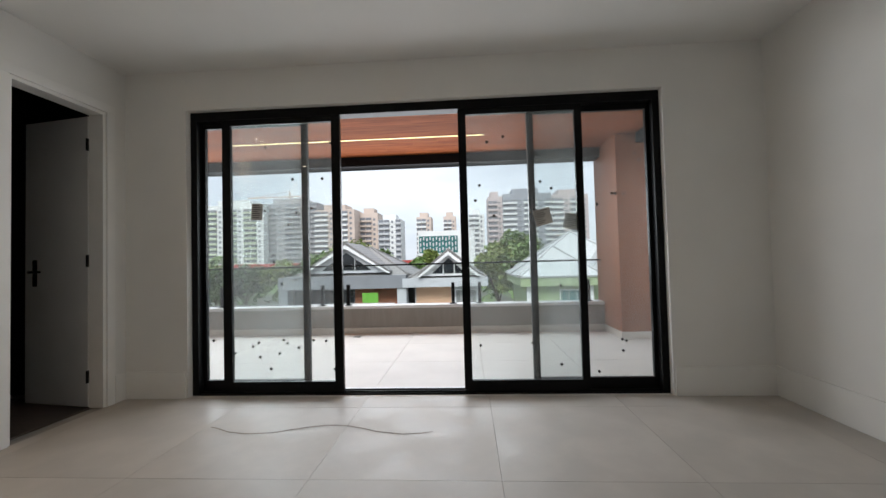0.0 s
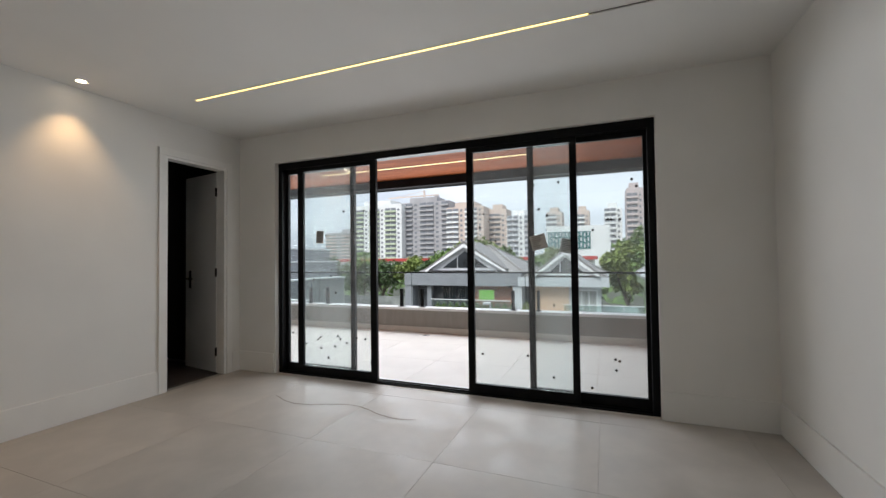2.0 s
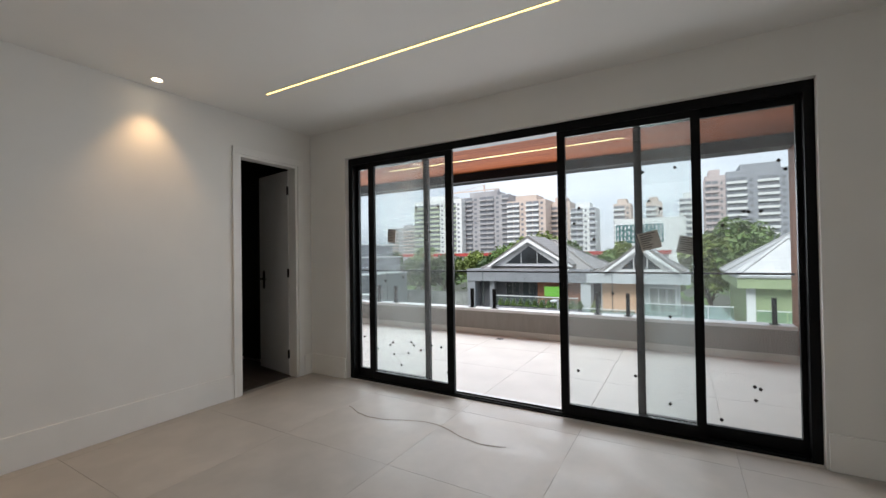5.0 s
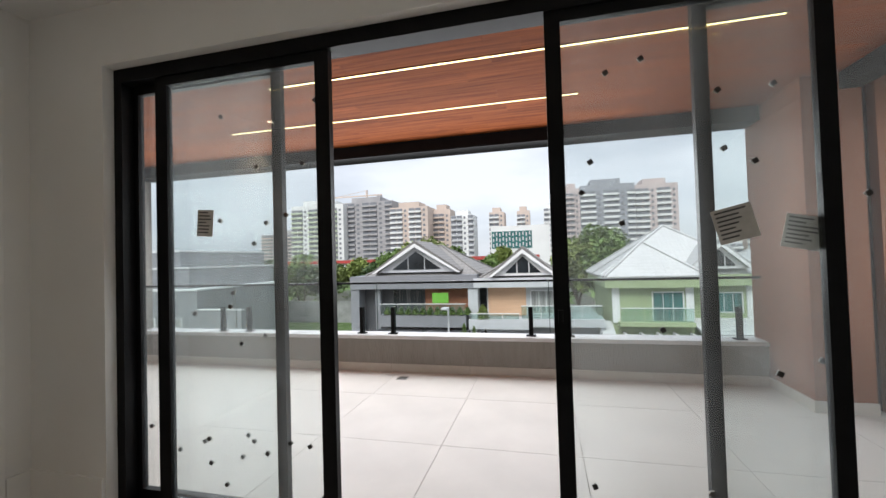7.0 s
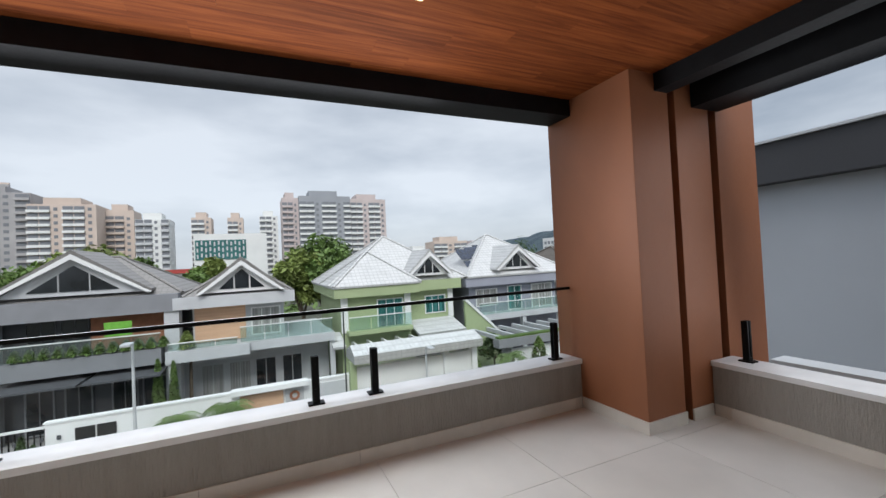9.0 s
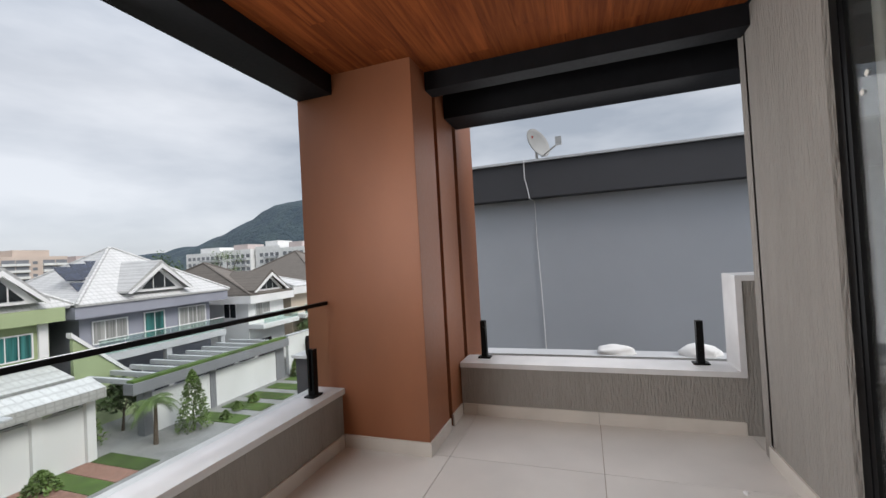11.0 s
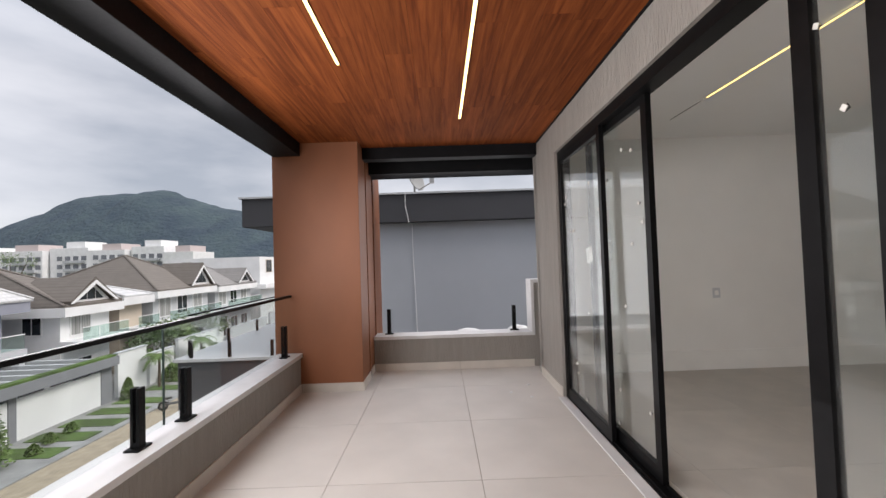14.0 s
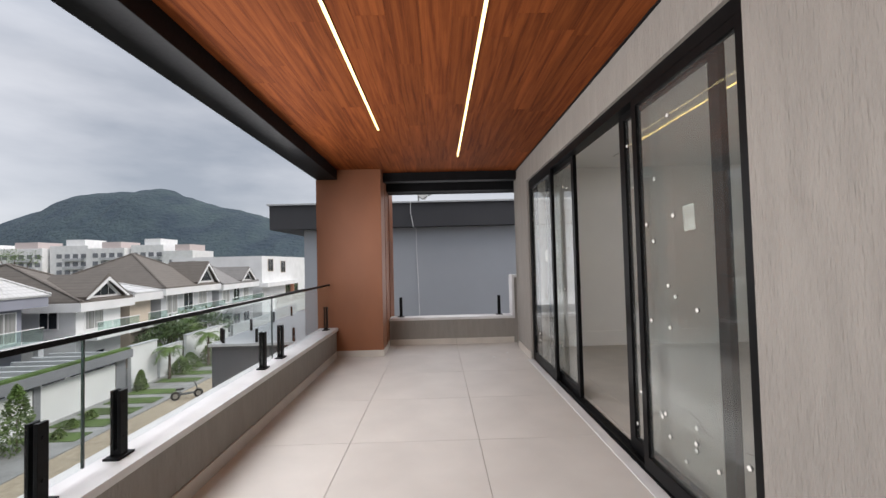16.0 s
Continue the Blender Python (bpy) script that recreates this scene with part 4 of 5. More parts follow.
part("post", boxes((20.21, 22.7, GZ, 20.59, 23.1, -4.56)), M_GREY, g2)
for i in range(9):
    part("pergola_beam", boxes((16.2 + i * 1.2, 22.9, -4.3, 16.42 + i * 1.2, 27.2, -4.05)), M_LTGREY, g2)

# ---------- the flat grey house across the lawn ----------
hf = thing("house", "grey flat-roofed house with white roof edges beside the lawn", "house", at=(-2.8, 0, 0))
for x0, x1, y0, z in ((-46, -28.6, 30.0, 2.7), (-46, -26.6, 29.0, 1.1), (-46, -24.8, 28.0, -0.9)):
    part("wall", boxes((x0, y0, GZ, x1, 42 - (30 - y0), z)), M_GREY, hf)
    part("parapet_cap", boxes((x0 - 0.1, y0 - 0.12, z, x1 + 0.12, 42 - (30 - y0) + 0.1, z + 0.14)), M_WHITE, hf, "white roof edge")
for x, z in ((-36.0, -0.4), (-33.2, -0.4), (-31.0, -3.6), (-28.0, -3.6), (-35.0, -3.6)):
    window_unit(hf, x, 27.98, z - 0.6, 1.6, 0.9, M_CURTAIN, 2)
part("yard_wall", boxes((-24.78, 28.0, GZ, -20.2, 28.25, -2.6)), M_GREY, hf)
part("yard_cap", boxes((-24.78, 27.95, -2.6, -20.15, 28.3, -2.5)), M_WHITE, hf)

# ---------- houses farther along the street ----------
def far_house(x0, x1, y0, y1, ze, za, roofm, wallm, label, inset=None, gab=None, bal=True):
    h = thing("house", label, "house")
    part("wall", boxes((x0 + 0.5, y0 + 0.8, GZ, x1 - 0.5, y1 - 0.5, ze - 0.3)), wallm, h)
    part("fascia", boxes((x0, y0, ze - 0.75, x1, y1, ze - 0.125)), M_WHITE, h)
    hip(h, x0 + 0.1, x1 - 0.1, y0 + 0.1, y1 - 0.1, ze, za, roofm, inset=inset)
    if gab:
        gable(h, gab[0], gab[1], y0 + 0.4, 4, ze + 0.15, gab[2], roofm, M_WHITE, 3)
    n = int((x1 - x0 - 1.5) / 2.6)
    for i in range(n):
        window_unit(h, x0 + 1.2 + i * 2.6, y0 + 0.78, -3.0, 1.7, 1.9, M_CURTAIN if i % 2 == 0 else M_PANE, 2)
        window_unit(h, x0 + 1.2 + i * 2.6, y0 + 0.78, GZ + 0.1, 1.8, 2.2, M_PANE, 2)
    if bal:
        part("balcony", boxes((x0 + 0.4, y0 - 0.8, -3.6, x1 - 0.4, y0 + 0.8, -3.25)), M_WHITE, h)
        balustrade(h, x0 + 0.5, x1 - 0.5, y0 - 0.75, -3.25, 0.9)
    for k in (0, 1):
        window_unit(h, y0 + 2 + 3.2 * k, x0 + 0.48, -2.8, 1.4, 1.5, M_PANE, 2, axis='x')
    return h


far_house(27.4, 32.5, 26.5, 42, -0.8, 2.0, M_ROOFD, M_WHITE, "white house with a weathered dark tile roof and gable", inset=2.4, gab=(28.2, 31.6, 0.9))
far_house(32.9, 36.4, 26.8, 36, -0.6, 0.5, M_ROOFW, M_SAND, "sandy house with low whitewashed roofs", inset=1.7)
far_house(36.8, 46.5, 26.8, 40, -0.4, 3.0, M_ROOFD, M_LTGREY, "grey house with a steep dark hip roof and gable", inset=4.6, gab=(42.2, 45.8, 1.9))
far_house(47.0, 56.8, 26.8, 40, -0.6, 2.2, M_ROOFG, M_LTGREY, "grey house with a tiled roof and solar panels", inset=4, gab=(52, 55.4, 1.2))
fw = thing("house", "white cubic house with wooden shutters", "house")
part("wall", boxes((58, 27, GZ, 78, 40, 2.9)), M_WHITE, fw)
part("canopy", boxes((56.5, 25.5, -1.6, 70, 27, -1.0)), M_WHITE, fw)
for x, z in ((60, 0.6), (65, 0.3), (67, -3.4), (71, -3.4)):
    window_unit(fw, x, 26.97, z, 2.0, 1.9, M_PANE, 2, frame=M_SAND)
part("shutter", boxes((69.1, 26.85, -3.4, 70.8, 26.96, -1.4)), M_BRICK, fw, "brown wooden shutter")
wl2 = thing("front_wall", "white street wall with gates along the pavement", "wall")
for a, b, h in ((27.0, 29.6, 2.9), (29.9, 32.6, 2.2), (33.2, 40, 2.6), (41, 50, 2.2), (51, 60, 2.5)):
    part("wall", boxes((a, 22.7, GZ, b, 22.95, GZ + h)), M_WHITE if a < 40 else M_LTGREY, wl2)
    part("cap", boxes((a - 0.05, 22.65, GZ + h, b + 0.05, 23.0, GZ + h + 0.08)), M_LTGREY, wl2)
fw1 = thing("front_wall", "low white street wall before the grey and peach houses", "wall")
part("wall", boxes((-6.6, 22.8, GZ, 6.2, 23.05, -4.82)), M_WHITE, fw1)
part("cap", boxes((-6.65, 22.75, -4.82, 6.22, 23.1, -4.74)), M_WHITE, fw1)
part("cladding", boxes((0.75, 22.7, GZ, 2.75, 22.79, -5.0)), M_PEACH, fw1, "peach panel beside the street door")
dr = part("door", boxes((2.85, 22.72, GZ, 3.75, 22.79, -4.95), bevel=0.01), M_LTGREY, fw1, "pale street door")
part("handle", boxes((2.95, 22.66, -6.2, 2.98, 22.70, -5.6)), M_STEEL, dr)
wreath = bmesh.new()
for k in range(18):
    a = k * math.pi / 9
    bmesh.ops.create_icosphere(wreath, subdivisions=1, radius=0.075, matrix=Matrix.Translation((3.3 + 0.19 * math.cos(a), 22.67, -5.35 + 0.19 * math.sin(a))))
part("wreath", wreath, M_BRICK, dr, "reddish brown door wreath")
part("gate_canopy", boxes((0.4, 22.2, -4.82, 3.95, 22.74, -4.56), bevel=0.02), M_WHITE, fw1)
part("pier", boxes((0.4, 22.5, GZ, 0.74, 22.79, -4.83)), M_WHITE, fw1)
part("garage_door", boxes((4.25, 22.72, GZ, 6.05, 22.79, -4.98)), M_LTGREY, fw1, "plain pale garage door")
for x in (-5.6, -4.85):
    part("grille", boxes((x, 22.74, -6.0, x + 0.68, 22.79, -5.15)), M_PLUG, fw1, "dark barred opening")
for x in (-7.6, -6.75, -6.2):
    part("wall_lamp", boxes((x, 22.7, -5.5, x + 0.12, 22.8, -5.34), bevel=0.01), M_DKGREY, fw1)
side = thing("side_wall", "white capped wall between the lawn and the grey house", "wall")
part("wall", boxes((-12.55, 23.2, GZ, -12.35, 40, -5.1)), M_LTGREY, side)
part("cap", boxes((-12.6, 23.15, -5.1, -12.3, 40.05, -5.0)), M_WHITE, side)
fn = thing("fence", "black bar fence on a low white wall", "fence")
part("base", boxes((-17.5, 22.8, GZ, -5.3, 23.0, GZ + 0.8)), M_WHITE, fn)
part("top_rail", boxes((-17.5, 22.86, GZ + 1.9, -5.3, 22.94, GZ + 2.0)), M_WHITE, fn)
for i in range(60):
    part("bar", boxes((-17.4 + i * 0.2, 22.88, GZ + 0.8, -17.36 + i * 0.2, 22.92, GZ + 1.9)), M_BLACK, fn)


def street_lamp(x, y, h):
    s = thing("street_lamp", "slim grey street lamp post", "lamp", "street lamps", at=(x, y, GZ))
    part("pole", tube(bmesh.new(), (0, 0, 0), (0, 0, h), 0.07, 0.045, 10), M_LTGREY, s)
    part("arm", tube(bmesh.new(), (0, 0, h - 0.02), (0, -0.5, h + 0.1), 0.03), M_LTGREY, s)
    part("lamp_head", boxes((-0.16, -0.95, h + 0.06, 0.16, -0.4, h + 0.16), bevel=0.03), M_LTGREY, s)


street_lamp(-2.6, 18.9, 5.6)
street_lamp(10.2, 21.4, 3.3)


# ---------- plants ----------
def tree(x, y, h, r, leafm, label, seed, n=1500, base=GZ, leaf=0.28):
    rnd = random.Random(seed)
    t = thing("tree", label, "tree", at=(x, y, base))
    bm = bmesh.new()
    fork = h * 0.42
    tube(bm, (0, 0, 0), (0.1, 0, fork), h * 0.028, h * 0.018, 8)
    ends = []
    for i in range(7):
        a = i * 0.9 + rnd.uniform(-0.3, 0.3)
        rr = rnd.uniform(0.45, 0.85) * r
        e = (rr * math.cos(a), rr * math.sin(a), rnd.uniform(0.58, 0.92) * h)
        tube(bm, (0.1, 0, fork * rnd.uniform(0.75, 1)), e, h * 0.012, h * 0.004, 6)
        ends.append(e)
    ends.append((0, 0, h * 0.93))
    part("trunk", bm, M_BARK, t)
    vs, fs = [], []
    for i in range(n):
        e = Vector(rnd.choice(ends))
        d = Vector((rnd.gauss(0, 1), rnd.gauss(0, 1), rnd.gauss(0, 0.8)))
        c = e + d.normalized() * (r * 0.5 * rnd.random() ** 0.5)
        m = Euler((rnd.uniform(-1, 1), rnd.uniform(-1, 1), rnd.uniform(0, 6.3))).to_matrix()
        s = leaf * rnd.uniform(0.6, 1.3)
        k = len(vs)
        for px, py, pz in ((-s, 0, 0), (0, -s * 0.45, 0.1 * s), (s, 0, -0.15 * s), (0, s * 0.45, 0.1 * s)):
            vs.append(tuple(c + m @ Vector((px, py, pz))))
        fs.append((k, k + 1, k + 2, k + 3))
    me = bpy.data.meshes.new("crown")
    me.from_pydata(vs, [], fs)
    me.materials.append(leafm)
    cr = new("crown", me)
    cr.parent = t
    return t


def palm(x, y, h, r, seed, base=GZ):
    rnd = random.Random(seed)
    t = thing("palm", "small green palm with arching fronds", "palm", "palms", at=(x, y, base))
    part("trunk", tube(bmesh.new(), (0, 0, 0), (0.05, 0, h), 0.11, 0.07, 8), M_BARK, t)
    for i in range(17):
        a = i * 0.37 * 2.7 + rnd.uniform(-0.2, 0.2)
        up = rnd.uniform(0.2, 0.75)
        vs, fs = [], []
        prev = None
        side = Vector((-math.sin(a), math.cos(a), 0))
        for k in range(23):
            s = k / 22
            c = Vector((r * s * math.cos(a), r * s * math.sin(a), h + r * (up * s * 1.5 - 1.1 * s * s)))
            if k:
                for sg in (-1, 1):
                    q = len(vs)
                    reach = r * 0.34 * (0.35 + math.sin(math.pi * min(s * 0.9 + 0.1, 1))) * rnd.uniform(0.8, 1.1)
                    tip = c + side * sg * reach + (c - prev) * 1.6 + Vector((0, 0, -0.35 * reach))
                    vs += [tuple(prev), tuple(prev.lerp(c, 0.8)), tuple(tip)]
                    fs.append((q, q + 1, q + 2))
            prev = c
        me = bpy.data.meshes.new("frond")
        me.from_pydata(vs, [], fs)
        me.materials.append(M_LEAF)
        fo = new("frond", me)
        fo.parent = t
    return t


for i, (x, y, h, r, mm) in enumerate((
        (-12.5, 50, 10.5, 3.2, M_LEAF2), (-16, 51, 9.0, 3.0, M_LEAF), (-20, 52, 8.0, 3.0, M_LEAF3), (-24, 53, 8.2, 2.6, M_LEAF2), (-29, 52, 7.4, 3, M_LEAF3),
        (-34, 53, 7.6, 3.2, M_LEAF), (-40, 54, 8, 3.2, M_LEAF3), (-8, 46, 9.2, 2.4, M_LEAF), (-47, 56, 9, 3.5, M_LEAF),
        (7.6, 42, 10.6, 3.2, M_LEAF), (9.0, 39.5, 8.2, 2.3, M_LEAF), (5.5, 41, 9.4, 2.2, M_LEAF2), (-1.8, 42, 9.2, 1.8, M_LEAF2), (-2.8, 40.5, 8.4, 1.6, M_LEAF))):
    tree(x, y, h, r, mm, "leafy green tree with an uneven crown", i, 3200, leaf=0.34)
for i, (x, y, h, r) in enumerate(((36, 48, 10.5, 2.2), (70, 75, 12, 3), (34, 25.2, 3.6, 1.8), (36.5, 25.0, 3.8, 1.9), (40, 24.6, 4.0, 2.0), (30.5, 23.9, 2.6, 1.0), (16.6, 24.8, 2.6, 0.9))):
    tree(x, y, h, r, M_LEAF if i % 2 else M_LEAF3, "leafy green tree beside the street wall", 50 + i, 1100, leaf=0.16)
for i, (x, y, h, r) in enumerate(((-1.95, 21.7, 1.55, 1.25), (0.2, 21.7, 1.7, 1.25), (15.8, 21.2, 2.0, 1.1), (29.3, 21.6, 2.2, 1.1), (33.4, 21.0, 2.6, 1.2), (-31, 50, 9, 2.0), (-1.9, 27.2, 3.6, 0.5))):
    palm(x, y, h, r, i)


def shrub(x, y, r, h, seed, label="clipped green shrub beside the street wall", mm=M_LEAF):
    rnd = random.Random(seed)
    t = thing("shrub", label, "shrub", "street shrubs", at=(x, y, GZ))
    part("stem", tube(bmesh.new(), (0, 0, 0), (0, 0, h * 0.5), 0.04, 0.02, 6), M_BARK, t)
    vs, fs = [], []
    for i in range(int(380 + 420 * h)):
        u = rnd.random()
        a = rnd.uniform(0, 6.28)
        rr = r * (1 - u) ** 0.6 * rnd.uniform(0.5, 1.1)
        c = Vector((rr * math.cos(a), rr * math.sin(a), 0.08 + h * u))
        m = Euler((rnd.uniform(-1, 1), rnd.uniform(-1, 1), a)).to_matrix()
        k = len(vs)
        for px, py in ((-0.09, 0), (0, -0.05), (0.09, 0), (0, 0.05)):
            vs.append(tuple(c + m @ Vector((px, py, 0))))
        fs.append((k, k + 1, k + 2, k + 3))
    me = bpy.data.meshes.new("foliage")
    me.from_pydata(vs, [], fs)
    me.materials.append(mm)
    fo = new("foliage", me)
    fo.parent = t


for i, (x, y, r, h) in enumerate(((17.6, 20.9, 0.8, 3.0), (19.0, 20.3, 0.3, 0.4), (20.3, 20.8, 0.3, 0.4), (21.6, 20.9, 0.3, 0.4), (26.8, 21.9, 0.45, 1.3), (31, 21.8, 0.9, 1.2), (32.2, 21.8, 0.9, 1.3),
                                  (34.8, 21.6, 1.0, 1.6), (36.2, 21.4, 1.0, 1.7), (-3.2, 26.0, 0.35, 3.6), (-2.5, 26.0, 0.3, 3.4), (11.5, 21.4, 0.6, 0.8), (-6, 25.5, 1.2, 1.4), (14.6, 25, 1.2, 2.0), (5.4, 25.2, 0.9, 1.4))):
    shrub(x, y, r, h, i)
for i in range(12):
    shrub(-9.1 + i * 0.55, 26.75, 0.26, 0.5, 90 + i)
    scene.collection.objects[-1].parent.location.z = -2.75

shrub(6.15, 21.8, 0.62, 1.05, 120, "round yellow-green bush beside the garage", M_LEAF2)
shrub(-1.95, 26.6, 0.42, 0.9, 121, "yellow flowering plant on the balcony", M_LEAF2)
scene.collection.objects[-1].parent.location.z = -2.98
for k in range(4):
    shrub(-9.3 + k * 0.35 + (1.6 if k > 1 else 0), 21.9, 0.25, 1.9 - 0.4 * (k % 2), 130 + k, "slim upright shrub before the white wall", M_LEAF3)

# white parked car
car = thing("car", "white parked car at the kerb below the terrace", "car", at=(3.4, 18.4, GZ - 0.055))
bm = prism(bmesh.new(), [(-2.1, 0.35), (-2.1, 0.8), (-1.95, 0.95), (-0.95, 1.02), (1.55, 1.02), (2.05, 0.9), (2.1, 0.35)], -0.86, 0.86, 'y')
bmesh.ops.bevel(bm, geom=list(bm.edges), offset=0.05, segments=2, affect='EDGES')
body = part("body", bm, M_WHITE, car, "white painted body")
bm = prism(bmesh.new(), [(-0.95, 1.0), (-0.25, 1.42), (0.2, 1.5), (0.95, 1.48), (1.75, 1.0)], -0.74, 0.74, 'y')
bmesh.ops.bevel(bm, geom=list(bm.edges), offset=0.06, segments=2, affect='EDGES')
part("cabin", bm, M_WHITE, car)
part("windscreen", prism(bmesh.new(), [(-0.93, 1.04), (-0.3, 1.42), (-0.33, 1.44), (-0.96, 1.06)], -0.66, 0.66, 'y'), M_PANE, car, "dark glass windscreen")
part("rear_window", prism(bmesh.new(), [(1.70, 1.07), (1.02, 1.46), (1.04, 1.49), (1.74, 1.09)], -0.64, 0.64, 'y'), M_PANE, car, "dark glass rear window")
for sy in (-1, 1):
    part("side_window", prism(bmesh.new(), [(-0.7, 1.06), (-0.2, 1.38), (0.9, 1.40), (1.4, 1.08)], sy * 0.735, sy * 0.752, 'y'), M_PANE, car)
    for x in (-1.3, 1.3):
        wh = part("wheel", tube(bmesh.new(), (x, sy * 0.68, 0.31), (x, sy * 0.88, 0.31), 0.31, n=24), M_PLUG, car)
        part("rim", tube(bmesh.new(), (x, sy * 0.87, 0.31), (x, sy * 0.895, 0.31), 0.2, n=16), M_STEEL, wh)

# parked two-wheeler
sc = thing("scooter", "parked dark two-wheeled scooter on the paving", "scooter", at=(24.9, 17.6, GZ - 0.055), turn=-58)
for x in (-0.62, 0.62):
    bm = tube(bmesh.new(), (x, -0.08, 0.27), (x, 0.08, 0.27), 0.27, n=20)
    wh = part("wheel", bm, M_PLUG, sc)
    part("rim", tube(bmesh.new(), (x, -0.09, 0.27), (x, 0.09, 0.27), 0.14, n=16), M_STEEL, wh)
bm = boxes((-0.45, -0.12, 0.28, 0.42, 0.12, 0.38), bevel=0.03)
tube(bm, (0.62, 0, 0.3), (0.42, 0, 1.05), 0.035)
tube(bm, (-0.62, 0, 0.3), (-0.3, 0, 0.45), 0.035)
part("body", bm, M_DKGREY, sc)
part("seat", boxes((-0.6, -0.13, 0.62, -0.15, 0.13, 0.72), bevel=0.03), M_PLUG, sc)
part("seat_post", tube(bmesh.new(), (-0.35, 0, 0.36), (-0.38, 0, 0.63), 0.03), M_STEEL, sc)
part("handlebar", tube(bmesh.new(), (0.42, -0.33, 1.05), (0.42, 0.33, 1.05), 0.02), M_PLUG, sc)

# ---------- the neighbour's house ----------
nb = thing("neighbour_house", "blue-grey neighbour house with a charcoal roof band", "house")
part("wall", boxes((9.45, -12, GZ, 20, 4.97, 2.33)), M_NBWALL, nb)
part("roof_band", boxes((9.2, -12.5, 2.32, 20.5, 5.8, 2.96), bevel=0.01), M_NBBAND, nb, "charcoal roof band")
part("roof_cap", boxes((9.15, -12.5, 2.96, 20.6, 5.85, 3.0)), M_LTGREY, nb)
part("lower_wall", boxes((9.5, 4.98, GZ, 24, 7.5, -0.76)), M_DKGREY, nb, "dark grey lower terrace wall")
part("lower_coping", boxes((9.45, 4.98, -0.759, 24.1, 7.58, -0.69)), M_MARBLE, nb)
for x in (9.8, 11.6, 13.4, 15.2, 17, 19):
    part("clamp", boxes((x, 7.38, -0.69, x + 0.06, 7.44, -0.32)), M_BLACK, nb)
    q = part("pane", boxes((x + 0.1, 7.4, -0.61, x + 1.7, 7.41, 0.27)), M_RAILGLASS, nb)
    q.visible_shadow = False
for y in (5.3, 6.3, 7.2):
    part("clamp", boxes((9.55, y, -0.69, 9.61, y + 0.06, -0.32)), M_BLACK, nb)
part("top_rail", boxes((9.8, 7.38, 0.27, 21, 7.43, 0.31)), M_BLACK, nb)
cab = thing("cable", "thin white cable hanging down the neighbour wall", "cable")
bm = bmesh.new()
pts = [(9.14, 2.05, 3.0), (9.17, 2.06, 2.7), (9.18, 2.02, 2.5), (9.18, 1.99, 2.31), (9.42, 1.93, 2.28), (9.43, 1.93, 1.6), (9.43, 1.9, 0.6), (9.43, 1.88, -0.5)]
for p, q in zip(pts, pts[1:]):
    tube(bm, p, q, 0.008, n=6)
part("wire", bm, M_WHITE, cab)
dish = thing("satellite_dish", "round white satellite dish on the neighbour roof", "dish", at=(9.4, 1.85, 3.0))
bm = bmesh.new()
rings = []
for k in range(7):
    rr = 0.27 * k / 6
    rings.append([bm.verts.new((-0.25 * (rr / 0.27) ** 2 * 0.27, rr * math.cos(a * math.pi / 14), rr * 1.1 * math.sin(a * math.pi / 14))) for a in range(28)] if k else [bm.verts.new((0, 0, 0))])
for k in range(1, 7):
    for a in range(28):
        b = (a + 1) % 28
        bm.faces.new((rings[k][a], rings[k][b], rings[k - 1][b], rings[k - 1][a]) if k > 1 else (rings[1][a], rings[1][b], rings[0][0]))
r = part("reflector", bm, M_CONC, dish, "pale grey dish", smooth=True)
sm = r.modifiers.new("thickness", 'SOLIDIFY')
sm.thickness = 0.015
r.matrix_basis = pose(0, 0, 0.31, 0, 20, 54)
part("mast", tube(bmesh.new(), (0.1, 0, 0), (0.03, 0, 0.28), 0.025), M_STEEL, dish)
bm = tube(bmesh.new(), (0, -0.1, 0.08), (-0.42, -0.42, 0.18), 0.015)
add_box(bm, -0.48, -0.47, 0.15, -0.38, -0.37, 0.28)
part("feed_arm", bm, M_STEEL, dish)
part("mark", boxes((-0.065, 0.03, 0.42, -0.06, 0.14, 0.46)), M_RED, dish, "faded red mark")

# ---------- distance ----------
def tower(x0, x1, y, top, depth, wallm, bandm, label, bays, group="apartment towers"):
    t = thing("apartment_tower", label, "building", group, at=((x0 + x1) / 2 - 2.2, y, GZ))
    w, h = x1 - x0, top - GZ
    part("wall", boxes((-w / 2, 0, 0, w / 2, depth, h)), wallm, t)
    part("roof_block", boxes((-w * 0.3, 2, h, w * 0.25, depth - 2, h + 3)), wallm, t)
    n = int(h / 2.9)
    s = w / bays
    kinds = {"balcony": ((0.06, -1.1, 0.1, s - 0.06, 0, 1.15), bandm), "window": ((0.15, -0.12, 1.1, s - 0.15, -0.02, 2.75), M_TWPANE), "small_window": ((s * 0.25, -0.12, 0.9, s * 0.6, -0.02, 2.2), M_TWPANE)}
    shared = {}
    for key, (bx, mm) in kinds.items():
        shared[key] = bpy.data.meshes.new(key)
        bm = boxes(bx)
        bm.to_mesh(shared[key])
        bm.free()
        shared[key].materials.append(mm)
    for i in range(1, n):
        for b in range(bays):
            for key in (("balcony", "window") if b % 3 != 2 else ("small_window",)):
                o = new(key, shared[key])
                o.parent = t
                o.location = (-w / 2 + b * s, 0, i * 2.9)
    return t


